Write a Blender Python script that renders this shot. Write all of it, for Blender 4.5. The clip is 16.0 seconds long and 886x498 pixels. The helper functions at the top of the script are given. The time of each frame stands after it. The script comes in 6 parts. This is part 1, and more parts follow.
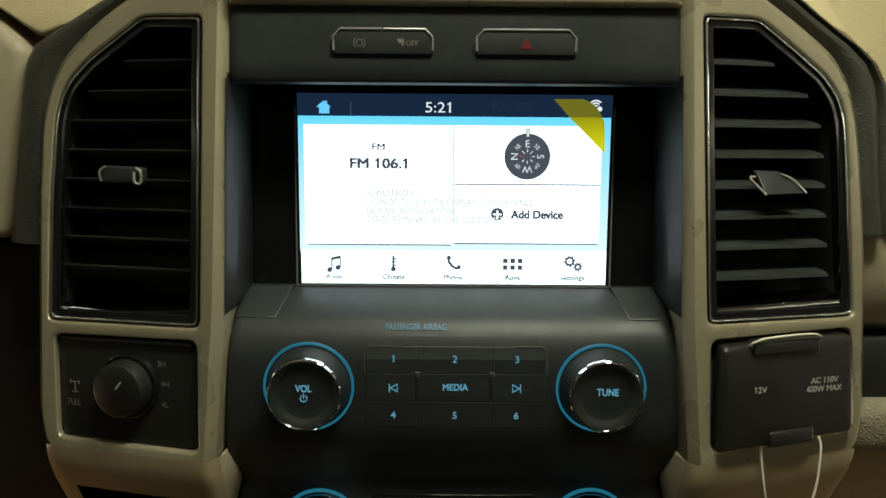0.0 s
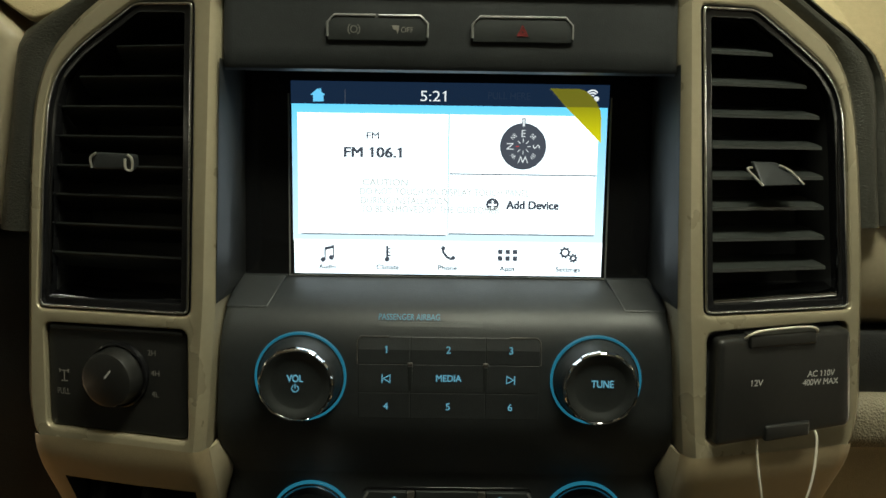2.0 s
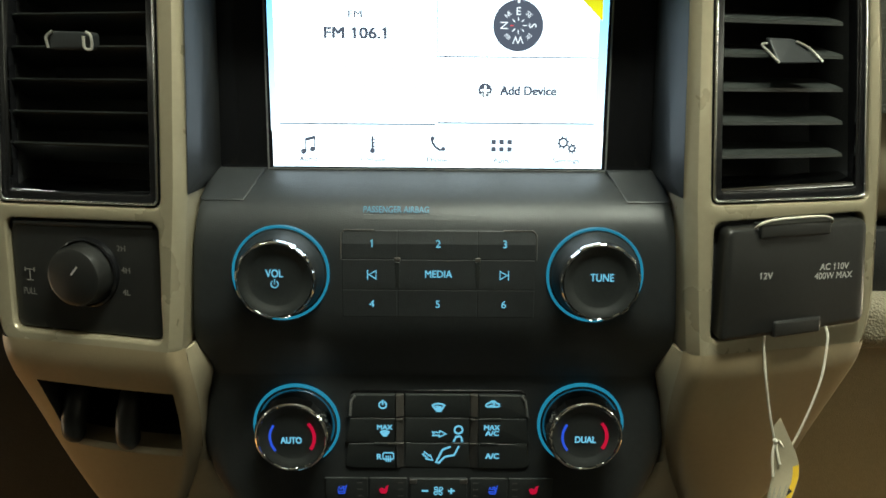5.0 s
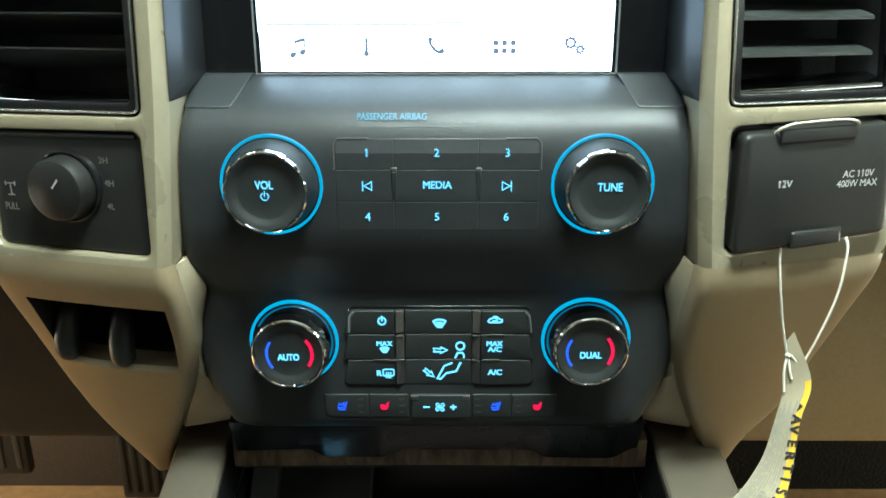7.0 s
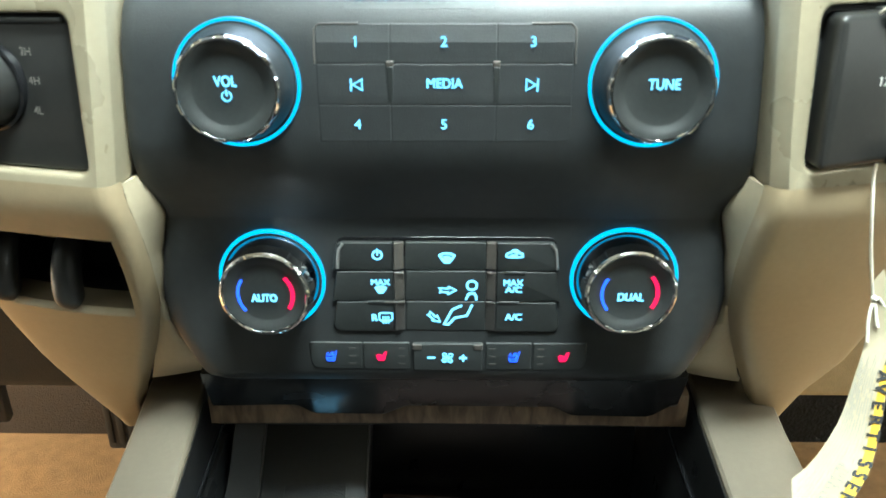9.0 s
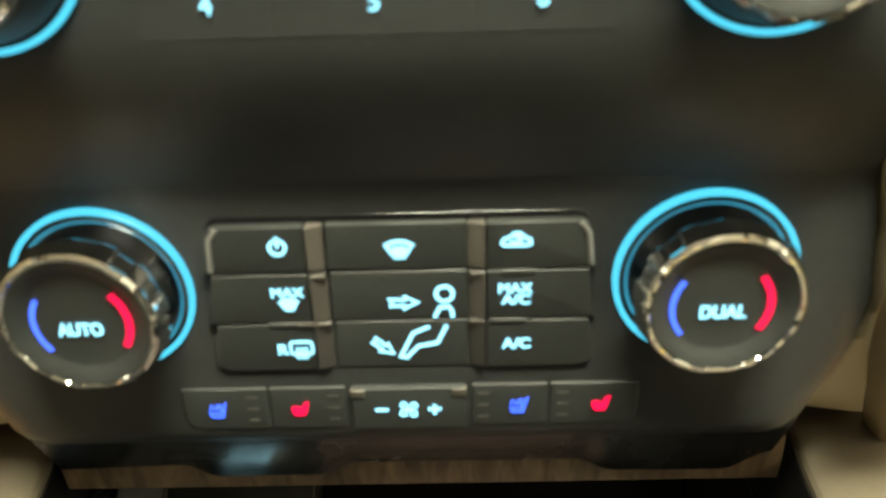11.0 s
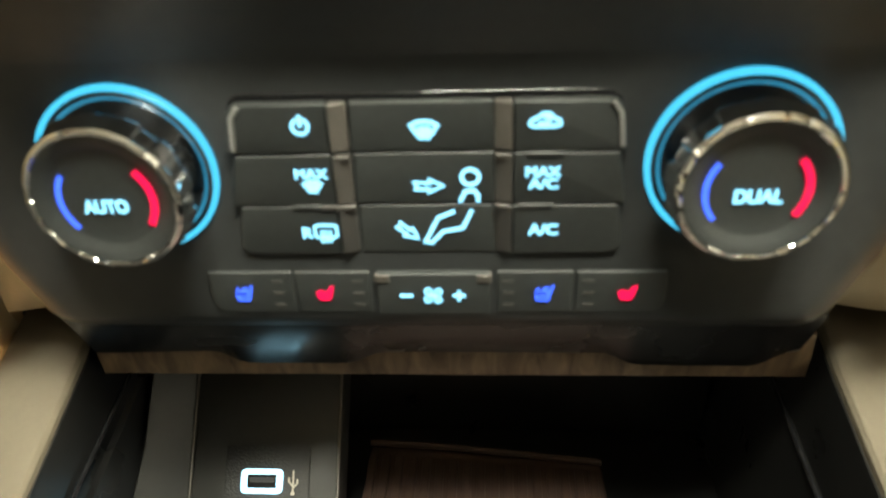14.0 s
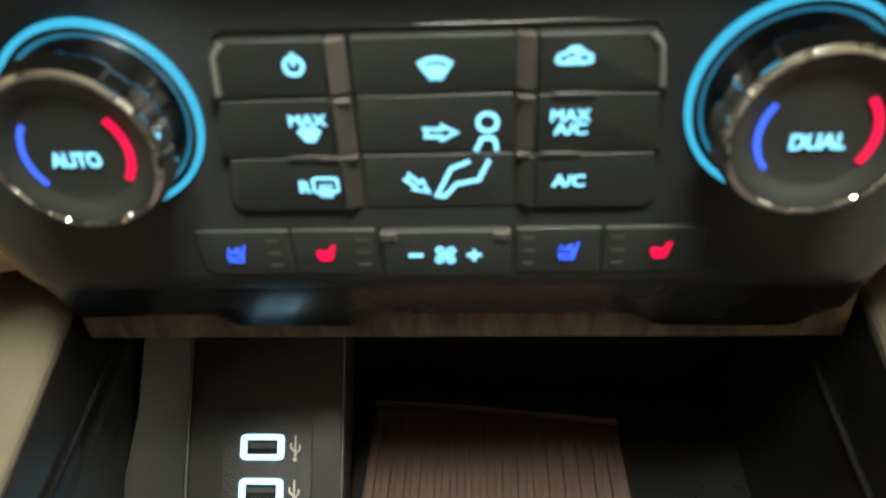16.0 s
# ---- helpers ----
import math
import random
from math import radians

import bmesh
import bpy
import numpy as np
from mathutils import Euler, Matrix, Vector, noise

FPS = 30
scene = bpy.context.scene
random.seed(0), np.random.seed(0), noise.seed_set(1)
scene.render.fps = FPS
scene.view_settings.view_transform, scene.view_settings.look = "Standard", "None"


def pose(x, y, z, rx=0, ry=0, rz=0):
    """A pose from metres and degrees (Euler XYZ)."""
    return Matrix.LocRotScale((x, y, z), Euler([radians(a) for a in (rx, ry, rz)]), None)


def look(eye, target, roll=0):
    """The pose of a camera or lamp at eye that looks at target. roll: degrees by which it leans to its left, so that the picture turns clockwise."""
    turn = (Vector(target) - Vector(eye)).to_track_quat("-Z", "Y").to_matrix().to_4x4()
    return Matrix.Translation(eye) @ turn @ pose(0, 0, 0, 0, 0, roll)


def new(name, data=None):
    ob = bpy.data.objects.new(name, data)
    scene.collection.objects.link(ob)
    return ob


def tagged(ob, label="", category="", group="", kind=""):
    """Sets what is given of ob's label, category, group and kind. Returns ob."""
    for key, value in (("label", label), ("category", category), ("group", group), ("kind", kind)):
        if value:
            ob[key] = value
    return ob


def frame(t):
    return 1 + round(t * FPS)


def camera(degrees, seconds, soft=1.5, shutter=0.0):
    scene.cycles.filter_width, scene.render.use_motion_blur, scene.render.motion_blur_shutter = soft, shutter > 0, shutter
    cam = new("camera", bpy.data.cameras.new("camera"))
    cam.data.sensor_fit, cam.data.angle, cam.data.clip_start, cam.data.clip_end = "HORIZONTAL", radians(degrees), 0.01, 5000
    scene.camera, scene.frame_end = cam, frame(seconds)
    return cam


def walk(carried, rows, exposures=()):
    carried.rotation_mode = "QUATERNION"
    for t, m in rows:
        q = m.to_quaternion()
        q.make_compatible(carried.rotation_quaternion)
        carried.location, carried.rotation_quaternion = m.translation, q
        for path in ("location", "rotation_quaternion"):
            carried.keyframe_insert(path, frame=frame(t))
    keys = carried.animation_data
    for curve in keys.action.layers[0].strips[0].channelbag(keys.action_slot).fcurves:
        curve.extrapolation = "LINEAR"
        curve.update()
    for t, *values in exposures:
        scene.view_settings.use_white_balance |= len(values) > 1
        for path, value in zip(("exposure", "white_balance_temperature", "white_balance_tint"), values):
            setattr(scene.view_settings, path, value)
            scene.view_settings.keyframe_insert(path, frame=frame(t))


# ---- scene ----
cam = camera(59.8, 16.0, soft=1.5)
cam.data.dof.use_dof, cam.data.dof.focus_distance, cam.data.dof.aperture_fstop = True, 0.45, 15.5
PATH = [
    (0, (-0.0067, -0.4261, 0.0266), (-0.0006, 1.5547, -0.2502), 0.42),
    (0.5, (-0.0067, -0.4268, 0.0273), (-0.0005, 1.5543, -0.2470), 0.41),
    (1, (-0.0076, -0.4278, 0.0276), (0.0025, 1.5533, -0.2466), 0.61),
    (1.5, (-0.0054, -0.4271, 0.0245), (0.0026, 1.5551, -0.2419), 0.57),
    (2, (-0.0047, -0.4230, 0.0205), (0.0069, 1.5580, -0.2548), 0.82),
    (2.5, (-0.0047, -0.4178, 0.0153), (0.0148, 1.5584, -0.2915), 0.95),
    (3, (-0.0001, -0.4140, 0.0119), (0.0122, 1.5571, -0.3268), 0.71),
    (3.5, (-0.0023, -0.4132, 0.0140), (0.0175, 1.5515, -0.3594), 0.84),
    (4, (-0.0020, -0.4111, 0.0081), (0.0262, 1.5523, -0.3719), 0.72),
    (4.2, (-0.0025, -0.4088, 0.0036), (0.0240, 1.5545, -0.3775), 0.82),
    (6.3, (0.0060, -0.3911, -0.0133), (0.0043, 1.5279, -0.5767), -0.10),
    (6.5, (0.0060, -0.3892, -0.0132), (0.0042, 1.5241, -0.5957), -0.03),
    (7, (0.0057, -0.3840, -0.0167), (-0.0036, 1.5142, -0.6468), -0.09),
    (7.5, (0.0060, -0.3825, -0.0199), (-0.0180, 1.5088, -0.6699), -0.49),
    (8, (0.0037, -0.3685, -0.0364), (-0.0252, 1.5108, -0.7200), -0.54),
    (8.5, (-0.0018, -0.3489, -0.0509), (-0.0162, 1.5113, -0.7852), 0.00),
    (9, (0.0059, -0.3220, -0.0488), (-0.0280, 1.5262, -0.8123), -0.17),
    (9.2, (0.0030, -0.3058, -0.0497), (-0.0314, 1.5373, -0.8255), 0.04),
    (11.3, (0.0171, -0.1838, -0.0956), (-0.0294, 1.5788, -1.0395), -2.28),
    (11.5, (0.0172, -0.1826, -0.0975), (-0.0367, 1.5684, -1.0624), -2.47),
    (12, (0.0124, -0.1825, -0.1022), (-0.0535, 1.5433, -1.1108), -2.13),
    (12.5, (0.0136, -0.1859, -0.1025), (-0.0750, 1.5214, -1.1405), -1.51),
    (13, (0.0138, -0.1891, -0.1018), (-0.1033, 1.5027, -1.1620), -2.21),
    (13.5, (0.0149, -0.1889, -0.1026), (-0.1100, 1.4907, -1.1812), -2.55),
    (14, (0.0176, -0.1914, -0.1005), (-0.1063, 1.4803, -1.1914), -2.59),
    (14.5, (0.0118, -0.2039, -0.0952), (-0.1171, 1.4596, -1.1980), -2.71),
    (15, (0.0181, -0.2025, -0.0947), (-0.1088, 1.4591, -1.2007), -2.74),
    (15.5, (0.0184, -0.1886, -0.1064), (-0.1002, 1.4494, -1.2478), -3.01),
    (16, (0.0128, -0.1737, -0.1099), (-0.1073, 1.4191, -1.3134), -3.18),
]
EXPOSURES = [(0.0, -0.10, 6100, 2), (4.0, 0.12, 6050, 2), (6.5, 1.6, 5050, -2), (8.0, 2.0, 4950, -1), (9.0, 2.55, 4950, 3), (11.5, 2.55, 6800, 3), (12.5, 2.4, 6350, 5), (13.5, 2.4, 6200, 7), (15.0, 2.6, 5950, 10), (16.0, 2.0, 5950, 8)]
walk(cam, [(t, look(eye, target, roll)) for t, eye, target, roll in PATH], EXPOSURES)

# ---------------------------------------------------------------- world and light
world = bpy.data.worlds.new("world")
world.use_nodes = True
world.node_tree.nodes["Background"].inputs[0].default_value = (0.02, 0.018, 0.014, 1)
world.node_tree.nodes["Background"].inputs[1].default_value = 0.3
scene.world = world


def area_lamp(name, eye, target, sx, sy, watts, colour):
    data = bpy.data.lights.new(name, "AREA")
    data.shape, data.size, data.size_y, data.energy, data.color = "RECTANGLE", sx, sy, watts, colour
    ob = new(name, data)
    ob.matrix_world = look(eye, target)
    return ob


area_lamp("dome_light", (0.11, -0.27, 0.535), (0.02, -0.04, -0.05), 0.34, 0.12, 5.5, (1.0, 0.95, 0.72))
area_lamp("door_light", (0.84, 0.10, -0.24), (0.25, 0.20, -0.36), 0.20, 0.05, 1.7, (1.0, 0.78, 0.46))
area_lamp("driver_door_light", (-0.84, 0.14, -0.34), (-0.66, 0.22, -0.55), 0.20, 0.05, 1.9, (1.0, 0.66, 0.32))

# ---------------------------------------------------------------- materials


def material(name, colour, rough=0.5, metal=0.0, vary=0.12, scale=30.0, bump=0.0, bump_scale=900.0, emit=None, strength=1.0, coat=0.0, spec=0.5):
    m = bpy.data.materials.new(name)
    m.use_nodes = True
    nt = m.node_tree
    b = nt.nodes["Principled BSDF"]
    b.inputs["Roughness"].default_value = rough
    b.inputs["Metallic"].default_value = metal
    b.inputs["Coat Weight"].default_value = coat
    b.inputs["Specular IOR Level"].default_value = spec
    b.inputs["Base Color"].default_value = (*colour, 1)
    if emit:
        b.inputs["Emission Color"].default_value = (*emit, 1)
        b.inputs["Emission Strength"].default_value = strength
        return m
    geo = nt.nodes.new("ShaderNodeNewGeometry")
    if vary:
        n1 = nt.nodes.new("ShaderNodeTexNoise")
        n1.inputs["Scale"].default_value = scale
        n1.inputs["Detail"].default_value = 5
        n2 = nt.nodes.new("ShaderNodeTexNoise")
        n2.inputs["Scale"].default_value = scale * 14
        n2.inputs["Detail"].default_value = 2
        for n in (n1, n2):
            nt.links.new(geo.outputs["Position"], n.inputs["Vector"])
        add = nt.nodes.new("ShaderNodeMath")
        add.operation = "ADD"
        nt.links.new(n1.outputs["Fac"], add.inputs[0])
        nt.links.new(n2.outputs["Fac"], add.inputs[1])
        ramp = nt.nodes.new("ShaderNodeMapRange")
        ramp.inputs["From Min"].default_value, ramp.inputs["From Max"].default_value = 0.6, 1.4
        ramp.inputs["To Min"].default_value, ramp.inputs["To Max"].default_value = 1 - vary, 1 + vary
        nt.links.new(add.outputs[0], ramp.inputs["Value"])
        mul = nt.nodes.new("ShaderNodeVectorMath")
        mul.operation = "SCALE"
        mul.inputs[0].default_value = colour
        nt.links.new(ramp.outputs["Result"], mul.inputs["Scale"])
        nt.links.new(mul.outputs[0], b.inputs["Base Color"])
        rr = nt.nodes.new("ShaderNodeMapRange")
        rr.inputs["From Min"].default_value, rr.inputs["From Max"].default_value = 0.3, 0.7
        rr.inputs["To Min"].default_value, rr.inputs["To Max"].default_value = max(0.02, rough - 0.06), min(1, rough + 0.08)
        nt.links.new(n1.outputs["Fac"], rr.inputs["Value"])
        nt.links.new(rr.outputs["Result"], b.inputs["Roughness"])
    if bump:
        v = nt.nodes.new("ShaderNodeTexVoronoi")
        v.inputs["Scale"].default_value = bump_scale
        nt.links.new(geo.outputs["Position"], v.inputs["Vector"])
        bp = nt.nodes.new("ShaderNodeBump")
        bp.inputs["Strength"].default_value = bump
        bp.inputs["Distance"].default_value = 0.6 / bump_scale
        nt.links.new(v.outputs["Distance"], bp.inputs["Height"])
        nt.links.new(bp.outputs["Normal"], b.inputs["Normal"])
    return m


def wood_material():
    m = material("burl_wood", (0.10, 0.07, 0.05), rough=0.3, vary=0.0, coat=0.4)
    nt = m.node_tree
    geo = nt.nodes.new("ShaderNodeNewGeometry")
    mp = nt.nodes.new("ShaderNodeMapping")
    mp.inputs["Scale"].default_value = (130, 50, 40)
    nt.links.new(geo.outputs["Position"], mp.inputs["Vector"])
    n = nt.nodes.new("ShaderNodeTexNoise")
    n.inputs["Scale"].default_value, n.inputs["Detail"].default_value, n.inputs["Distortion"].default_value = 1.3, 7, 0.8
    nt.links.new(mp.outputs["Vector"], n.inputs["Vector"])
    r = nt.nodes.new("ShaderNodeValToRGB")
    r.color_ramp.elements[0].position, r.color_ramp.elements[0].color = 0.30, (0.055, 0.036, 0.023, 1)
    r.color_ramp.elements[1].position, r.color_ramp.elements[1].color = 0.70, (0.235, 0.165, 0.100, 1)
    nt.links.new(n.outputs["Fac"], r.inputs["Fac"])
    nt.links.new(r.outputs["Color"], nt.nodes["Principled BSDF"].inputs["Base Color"])
    return m


BEIGE = material("stone_beige_plastic", (0.38, 0.325, 0.220), 0.42, vary=0.06, scale=25, bump=0.12, bump_scale=1800)
SATIN = material("satin_champagne_paint", (0.365, 0.318, 0.215), 0.30, metal=0.25, vary=0.05, scale=25, bump=0.08, bump_scale=2200)
# lower panels: orange footwell light and shade are mixed into the beige
SATIN_LOW = material("satin_beige_warm_shaded", (0.315, 0.248, 0.148), 0.42, metal=0.1, vary=0.06, scale=25, bump=0.12, bump_scale=1800)
# beige rails made much darker: the shadow lying on them is in the colour
RAIL_BEIGE = material("satin_beige_rail_shaded", (0.135, 0.116, 0.086), 0.42, vary=0.07, scale=25, bump=0.14, bump_scale=1800)
BEIGE_GRAIN = material("grained_beige_plastic", (0.48, 0.39, 0.225), 0.55, vary=0.08, scale=22, bump=0.35, bump_scale=1100)
BLACK = material("charcoal_plastic", (0.026, 0.028, 0.029), 0.44, vary=0.15, scale=18, bump=0.15, bump_scale=1700, spec=0.4)
BLACK_MATTE = material("black_grained_plastic", (0.018, 0.018, 0.018), 0.6, vary=0.2, scale=20, bump=0.4, bump_scale=1100)
MODULE_BLACK = material("smooth_black_plastic", (0.017, 0.017, 0.016), 0.42, vary=0.15, scale=25, bump=0.12, bump_scale=1900)
BLACK_GLOSS = material("gloss_black", (0.01, 0.01, 0.011), 0.12, vary=0.1, scale=20)
HOOD_BLACK = material("semi_gloss_black", (0.012, 0.012, 0.013), 0.24, vary=0.12, scale=30)
TRAY_BLACK = material("satin_black_tray", (0.010, 0.010, 0.010), 0.32, vary=0.2, scale=40)
BUTTON = material("soft_black_button", (0.0215, 0.0240, 0.0238), 0.5, vary=0.18, scale=40)
VANE = material("dark_grey_vane", (0.028, 0.031, 0.029), 0.38, vary=0.12, scale=30)
# darker vane copy: the unlit faces of the driver's louvers, as colour
VANE_SHADED = material("dark_grey_vane_shaded", (0.013, 0.014, 0.013), 0.34, vary=0.12, scale=30)
GRAIN_TAUPE = material("taupe_grained_plastic", (0.26, 0.225, 0.155), 0.5, vary=0.2, scale=60, bump=0.9, bump_scale=750)
def leather_material():
    """Soft black leather with fine wrinkles across the rolls."""
    m = material("black_leather", (0.046, 0.045, 0.036), 0.40, vary=0.2, scale=40)
    nt = m.node_tree
    geo, mp, n, bp = (nt.nodes.new(k) for k in ("ShaderNodeNewGeometry", "ShaderNodeMapping", "ShaderNodeTexNoise", "ShaderNodeBump"))
    mp.inputs["Scale"].default_value = (520, 520, 950)
    nt.links.new(geo.outputs["Position"], mp.inputs["Vector"])
    n.inputs["Scale"].default_value, n.inputs["Detail"].default_value, n.inputs["Distortion"].default_value = 1.0, 3, 0.5
    nt.links.new(mp.outputs["Vector"], n.inputs["Vector"])
    bp.inputs["Strength"].default_value, bp.inputs["Distance"].default_value = 0.7, 0.0008
    nt.links.new(n.outputs["Fac"], bp.inputs["Height"])
    nt.links.new(bp.outputs["Normal"], nt.nodes["Principled BSDF"].inputs["Normal"])
    return m


LEATHER = leather_material()
CHROME = material("chrome", (0.84, 0.85, 0.87), 0.11, metal=1.0, vary=0.05, scale=60)
LIP_CHROME = material("polished_chrome", (0.90, 0.91, 0.93), 0.10, metal=1.0, vary=0.05, scale=60)
DARK_CHROME = material("smoked_chrome", (0.34, 0.345, 0.36), 0.09, metal=1.0, vary=0.08, scale=60)
EDGE_BRIGHT = material("bright_satin_metal", (0.80, 0.77, 0.70), 0.34, metal=0.8, vary=0.05, scale=60)
SKIRT_CHROME = material("satin_smoked_chrome", (0.30, 0.31, 0.335), 0.13, metal=1.0, vary=0.08, scale=60)
EDGE = material("satin_silver_edge", (0.30, 0.30, 0.29), 0.48, metal=0.6, vary=0.1, scale=120)
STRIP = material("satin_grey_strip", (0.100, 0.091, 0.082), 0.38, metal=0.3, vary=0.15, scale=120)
CARPET = material("tan_carpet", (0.40, 0.25, 0.115), 0.95, vary=0.3, scale=90, bump=0.8, bump_scale=750)
# carpet of the toe board, its footwell shade painted as a dark brown
TOE_CARPET = material("tan_carpet_shaded", (0.038, 0.025, 0.015), 0.95, vary=0.3, scale=90, bump=0.8, bump_scale=600)
BLACK_CARPET = material("black_footwell_liner", (0.012, 0.011, 0.010), 0.95, vary=0.3, scale=60, bump=0.8, bump_scale=300)
RUBBER = material("brown_black_rubber_mat", (0.066, 0.040, 0.032), 0.6, vary=0.2, scale=60)
HEADLINER = material("grey_headliner", (0.58, 0.55, 0.47), 0.95, vary=0.1, scale=20)
# dark colour for unseen closing surfaces, keeps bounced light off the lower dash
CABIN_DARK = material("bounce_cutting_lining", (0.11, 0.105, 0.095), 0.9, vary=0.1, scale=20)
STRING = material("white_cotton_string", (0.75, 0.70, 0.58), 0.9, vary=0.1, scale=300)
# white paper and yellow print darkened; dim warm lamp light is in the colour
PAPER = material("white_paper_tag_dimmed", (0.36, 0.31, 0.21), 0.75, vary=0.05, scale=40)
TAG_YELLOW = material("yellow_tag_print", (0.70, 0.45, 0.015), 0.7, vary=0.04, scale=40)
INK = material("dark_print", (0.02, 0.02, 0.02), 0.7, vary=0.0)
TAG_INK = material("pale_tag_print", (0.27, 0.25, 0.20), 0.7, vary=0.0)
GREY_INK = material("grey_print", (0.22, 0.21, 0.19), 0.7, vary=0.0)
DIM_LENS = material("unlit_indicator_lens", (0.05, 0.048, 0.045), 0.4, vary=0.0)
USB_INK = material("pale_grey_print", (0.42, 0.38, 0.33), 0.6, vary=0.0)
WHITE_INK = material("white_print", (0.62, 0.62, 0.60), 0.6, vary=0.0)
STITCH = material("tan_thread", (0.30, 0.22, 0.12), 0.8, vary=0.0)
# dimmer copies of the grey strip, with shade put into the colour
STRIP_DIM = material("satin_grey_strip_dimmed", (0.065, 0.060, 0.055), 0.38, metal=0.2, vary=0.15, scale=120)
STRIP_SHADED = material("satin_grey_strip_shaded", (0.040, 0.038, 0.036), 0.40, metal=0.1, vary=0.15, scale=120)
WOOD = wood_material()
SCREEN_WHITE = material("screen_white", (0.0, 0.0, 0.0), 0.4, emit=(0.90, 0.97, 1.0), strength=1.9)
SCREEN_BLUE = material("screen_sky_blue", (0.0, 0.0, 0.0), 0.4, emit=(0.20, 0.66, 1.0), strength=1.0)


def graded(name, z0, z1, low, high, strength=1.0):
    """Light that shades from one colour to another with height."""
    m = material(name, (0.0, 0.0, 0.0), 0.4, emit=low, strength=strength)
    nt = m.node_tree
    geo, sep, ramp = (nt.nodes.new(k) for k in ("ShaderNodeNewGeometry", "ShaderNodeSeparateXYZ", "ShaderNodeValToRGB"))
    mr = nt.nodes.new("ShaderNodeMapRange")
    mr.inputs["From Min"].default_value, mr.inputs["From Max"].default_value = z0, z1
    nt.links.new(geo.outputs["Position"], sep.inputs[0])
    nt.links.new(sep.outputs["Z"], mr.inputs["Value"])
    nt.links.new(mr.outputs["Result"], ramp.inputs["Fac"])
    ramp.color_ramp.elements[0].color = (*low, 1)
    ramp.color_ramp.elements[1].color = (*high, 1)
    nt.links.new(ramp.outputs["Color"], nt.nodes["Principled BSDF"].inputs["Emission Color"])
    return m


SCREEN_WALLPAPER = graded("screen_wallpaper", -0.034, 0.042, (0.80, 0.95, 1.0), (0.16, 0.66, 1.0), 1.15)
SCREEN_BLACK = material("screen_black", (0.005, 0.006, 0.009), 0.15, emit=(0.010, 0.022, 0.05), strength=1.0)
SCREEN_INK = material("screen_dark_grey", (0.0, 0.0, 0.0), 0.4, emit=(0.080, 0.085, 0.105), strength=1.0)
# film print glows of itself, in place of display light through it
SCREEN_FAINT = material("film_print", (0.0, 0.0, 0.0), 0.4, emit=(0.93, 0.95, 0.90), strength=0.78)
SCREEN_CLOCK = material("screen_text_white", (0.0, 0.0, 0.0), 0.4, emit=(1, 1, 1), strength=0.9)
SCREEN_RED = material("screen_red", (0.0, 0.0, 0.0), 0.4, emit=(0.8, 0.05, 0.05), strength=1.0)
# yellow tab in a bright and a dim copy; emission imitates display light
FILM_YELLOW = graded("yellow_film_tab_lit", 0.022, 0.041, (0.80, 0.72, 0.004), (0.34, 0.31, 0.008))
FILM_YELLOW_DIM = material("yellow_film_tab_dim_glow", (0.62, 0.52, 0.06), 0.4, emit=(0.16, 0.145, 0.012), strength=1.0)
GLOW = material("cyan_backlight", (0.0, 0.0, 0.0), 0.4, emit=(0.30, 0.76, 0.98), strength=0.48)
GLOW_RING = material("cyan_light_ring", (0.0, 0.0, 0.0), 0.4, emit=(0.06, 0.40, 0.58), strength=0.35)
GLOW_BLUE = material("blue_backlight", (0.0, 0.0, 0.0), 0.4, emit=(0.05, 0.12, 0.85), strength=0.5)
GLOW_RED = material("red_backlight", (0.0, 0.0, 0.0), 0.4, emit=(1.0, 0.004, 0.06), strength=0.34)
GLOW_USB = material("usb_port_light", (0.0, 0.0, 0.0), 0.4, emit=(0.45, 0.85, 1.0), strength=0.60)
HAZARD_RED = material("dim_red_mark", (0.20, 0.02, 0.02), 0.5, vary=0.0)

# ---------------------------------------------------------------- building helpers


def base_of(ob):
    at = Vector((0, 0, 0))
    while ob is not None:
        at += ob.location
        ob = ob.parent
    return at


def thing(name, at, label, category, group="", kind=""):
    """An Empty at the thing's base, for its parts."""
    ob = new(name)
    ob.empty_display_size = 0.01
    ob.location = at
    return tagged(ob, label, category, group, kind)


def finish(bm, sharp=38):
    bmesh.ops.recalc_face_normals(bm, faces=bm.faces[:])
    me = bpy.data.meshes.new("mesh")
    for face in bm.faces:
        face.smooth = True
    bm.to_mesh(me)
    bm.free()
    me.set_sharp_from_angle(angle=radians(sharp))
    return me


def part(name, bm, mat, parent=None, label="", sharp=38):
    """Links a bmesh, given in world places, as one mesh object under a thing or a part."""
    if parent is not None:
        bmesh.ops.translate(bm, verts=bm.verts[:], vec=-base_of(parent))
    me = finish(bm, sharp)
    me.materials.append(mat)
    ob = new(name, me)
    ob.parent = parent
    if label:
        ob["label"] = label
    return ob


def solid(name, bm, mat, label, category, group="", kind="", at=None):
    """A thing that is one mesh, with its origin at its base."""
    if at is None:
        zs = [v.co.z for v in bm.verts]
        c = sum((v.co for v in bm.verts), Vector()) / len(bm.verts)
        at = Vector((c.x, c.y, min(zs)))
    at = Vector(at)
    bmesh.ops.translate(bm, verts=bm.verts[:], vec=-at)
    me = finish(bm)
    me.materials.append(mat)
    ob = new(name, me)
    ob.location = at
    return tagged(ob, label, category, group, kind)


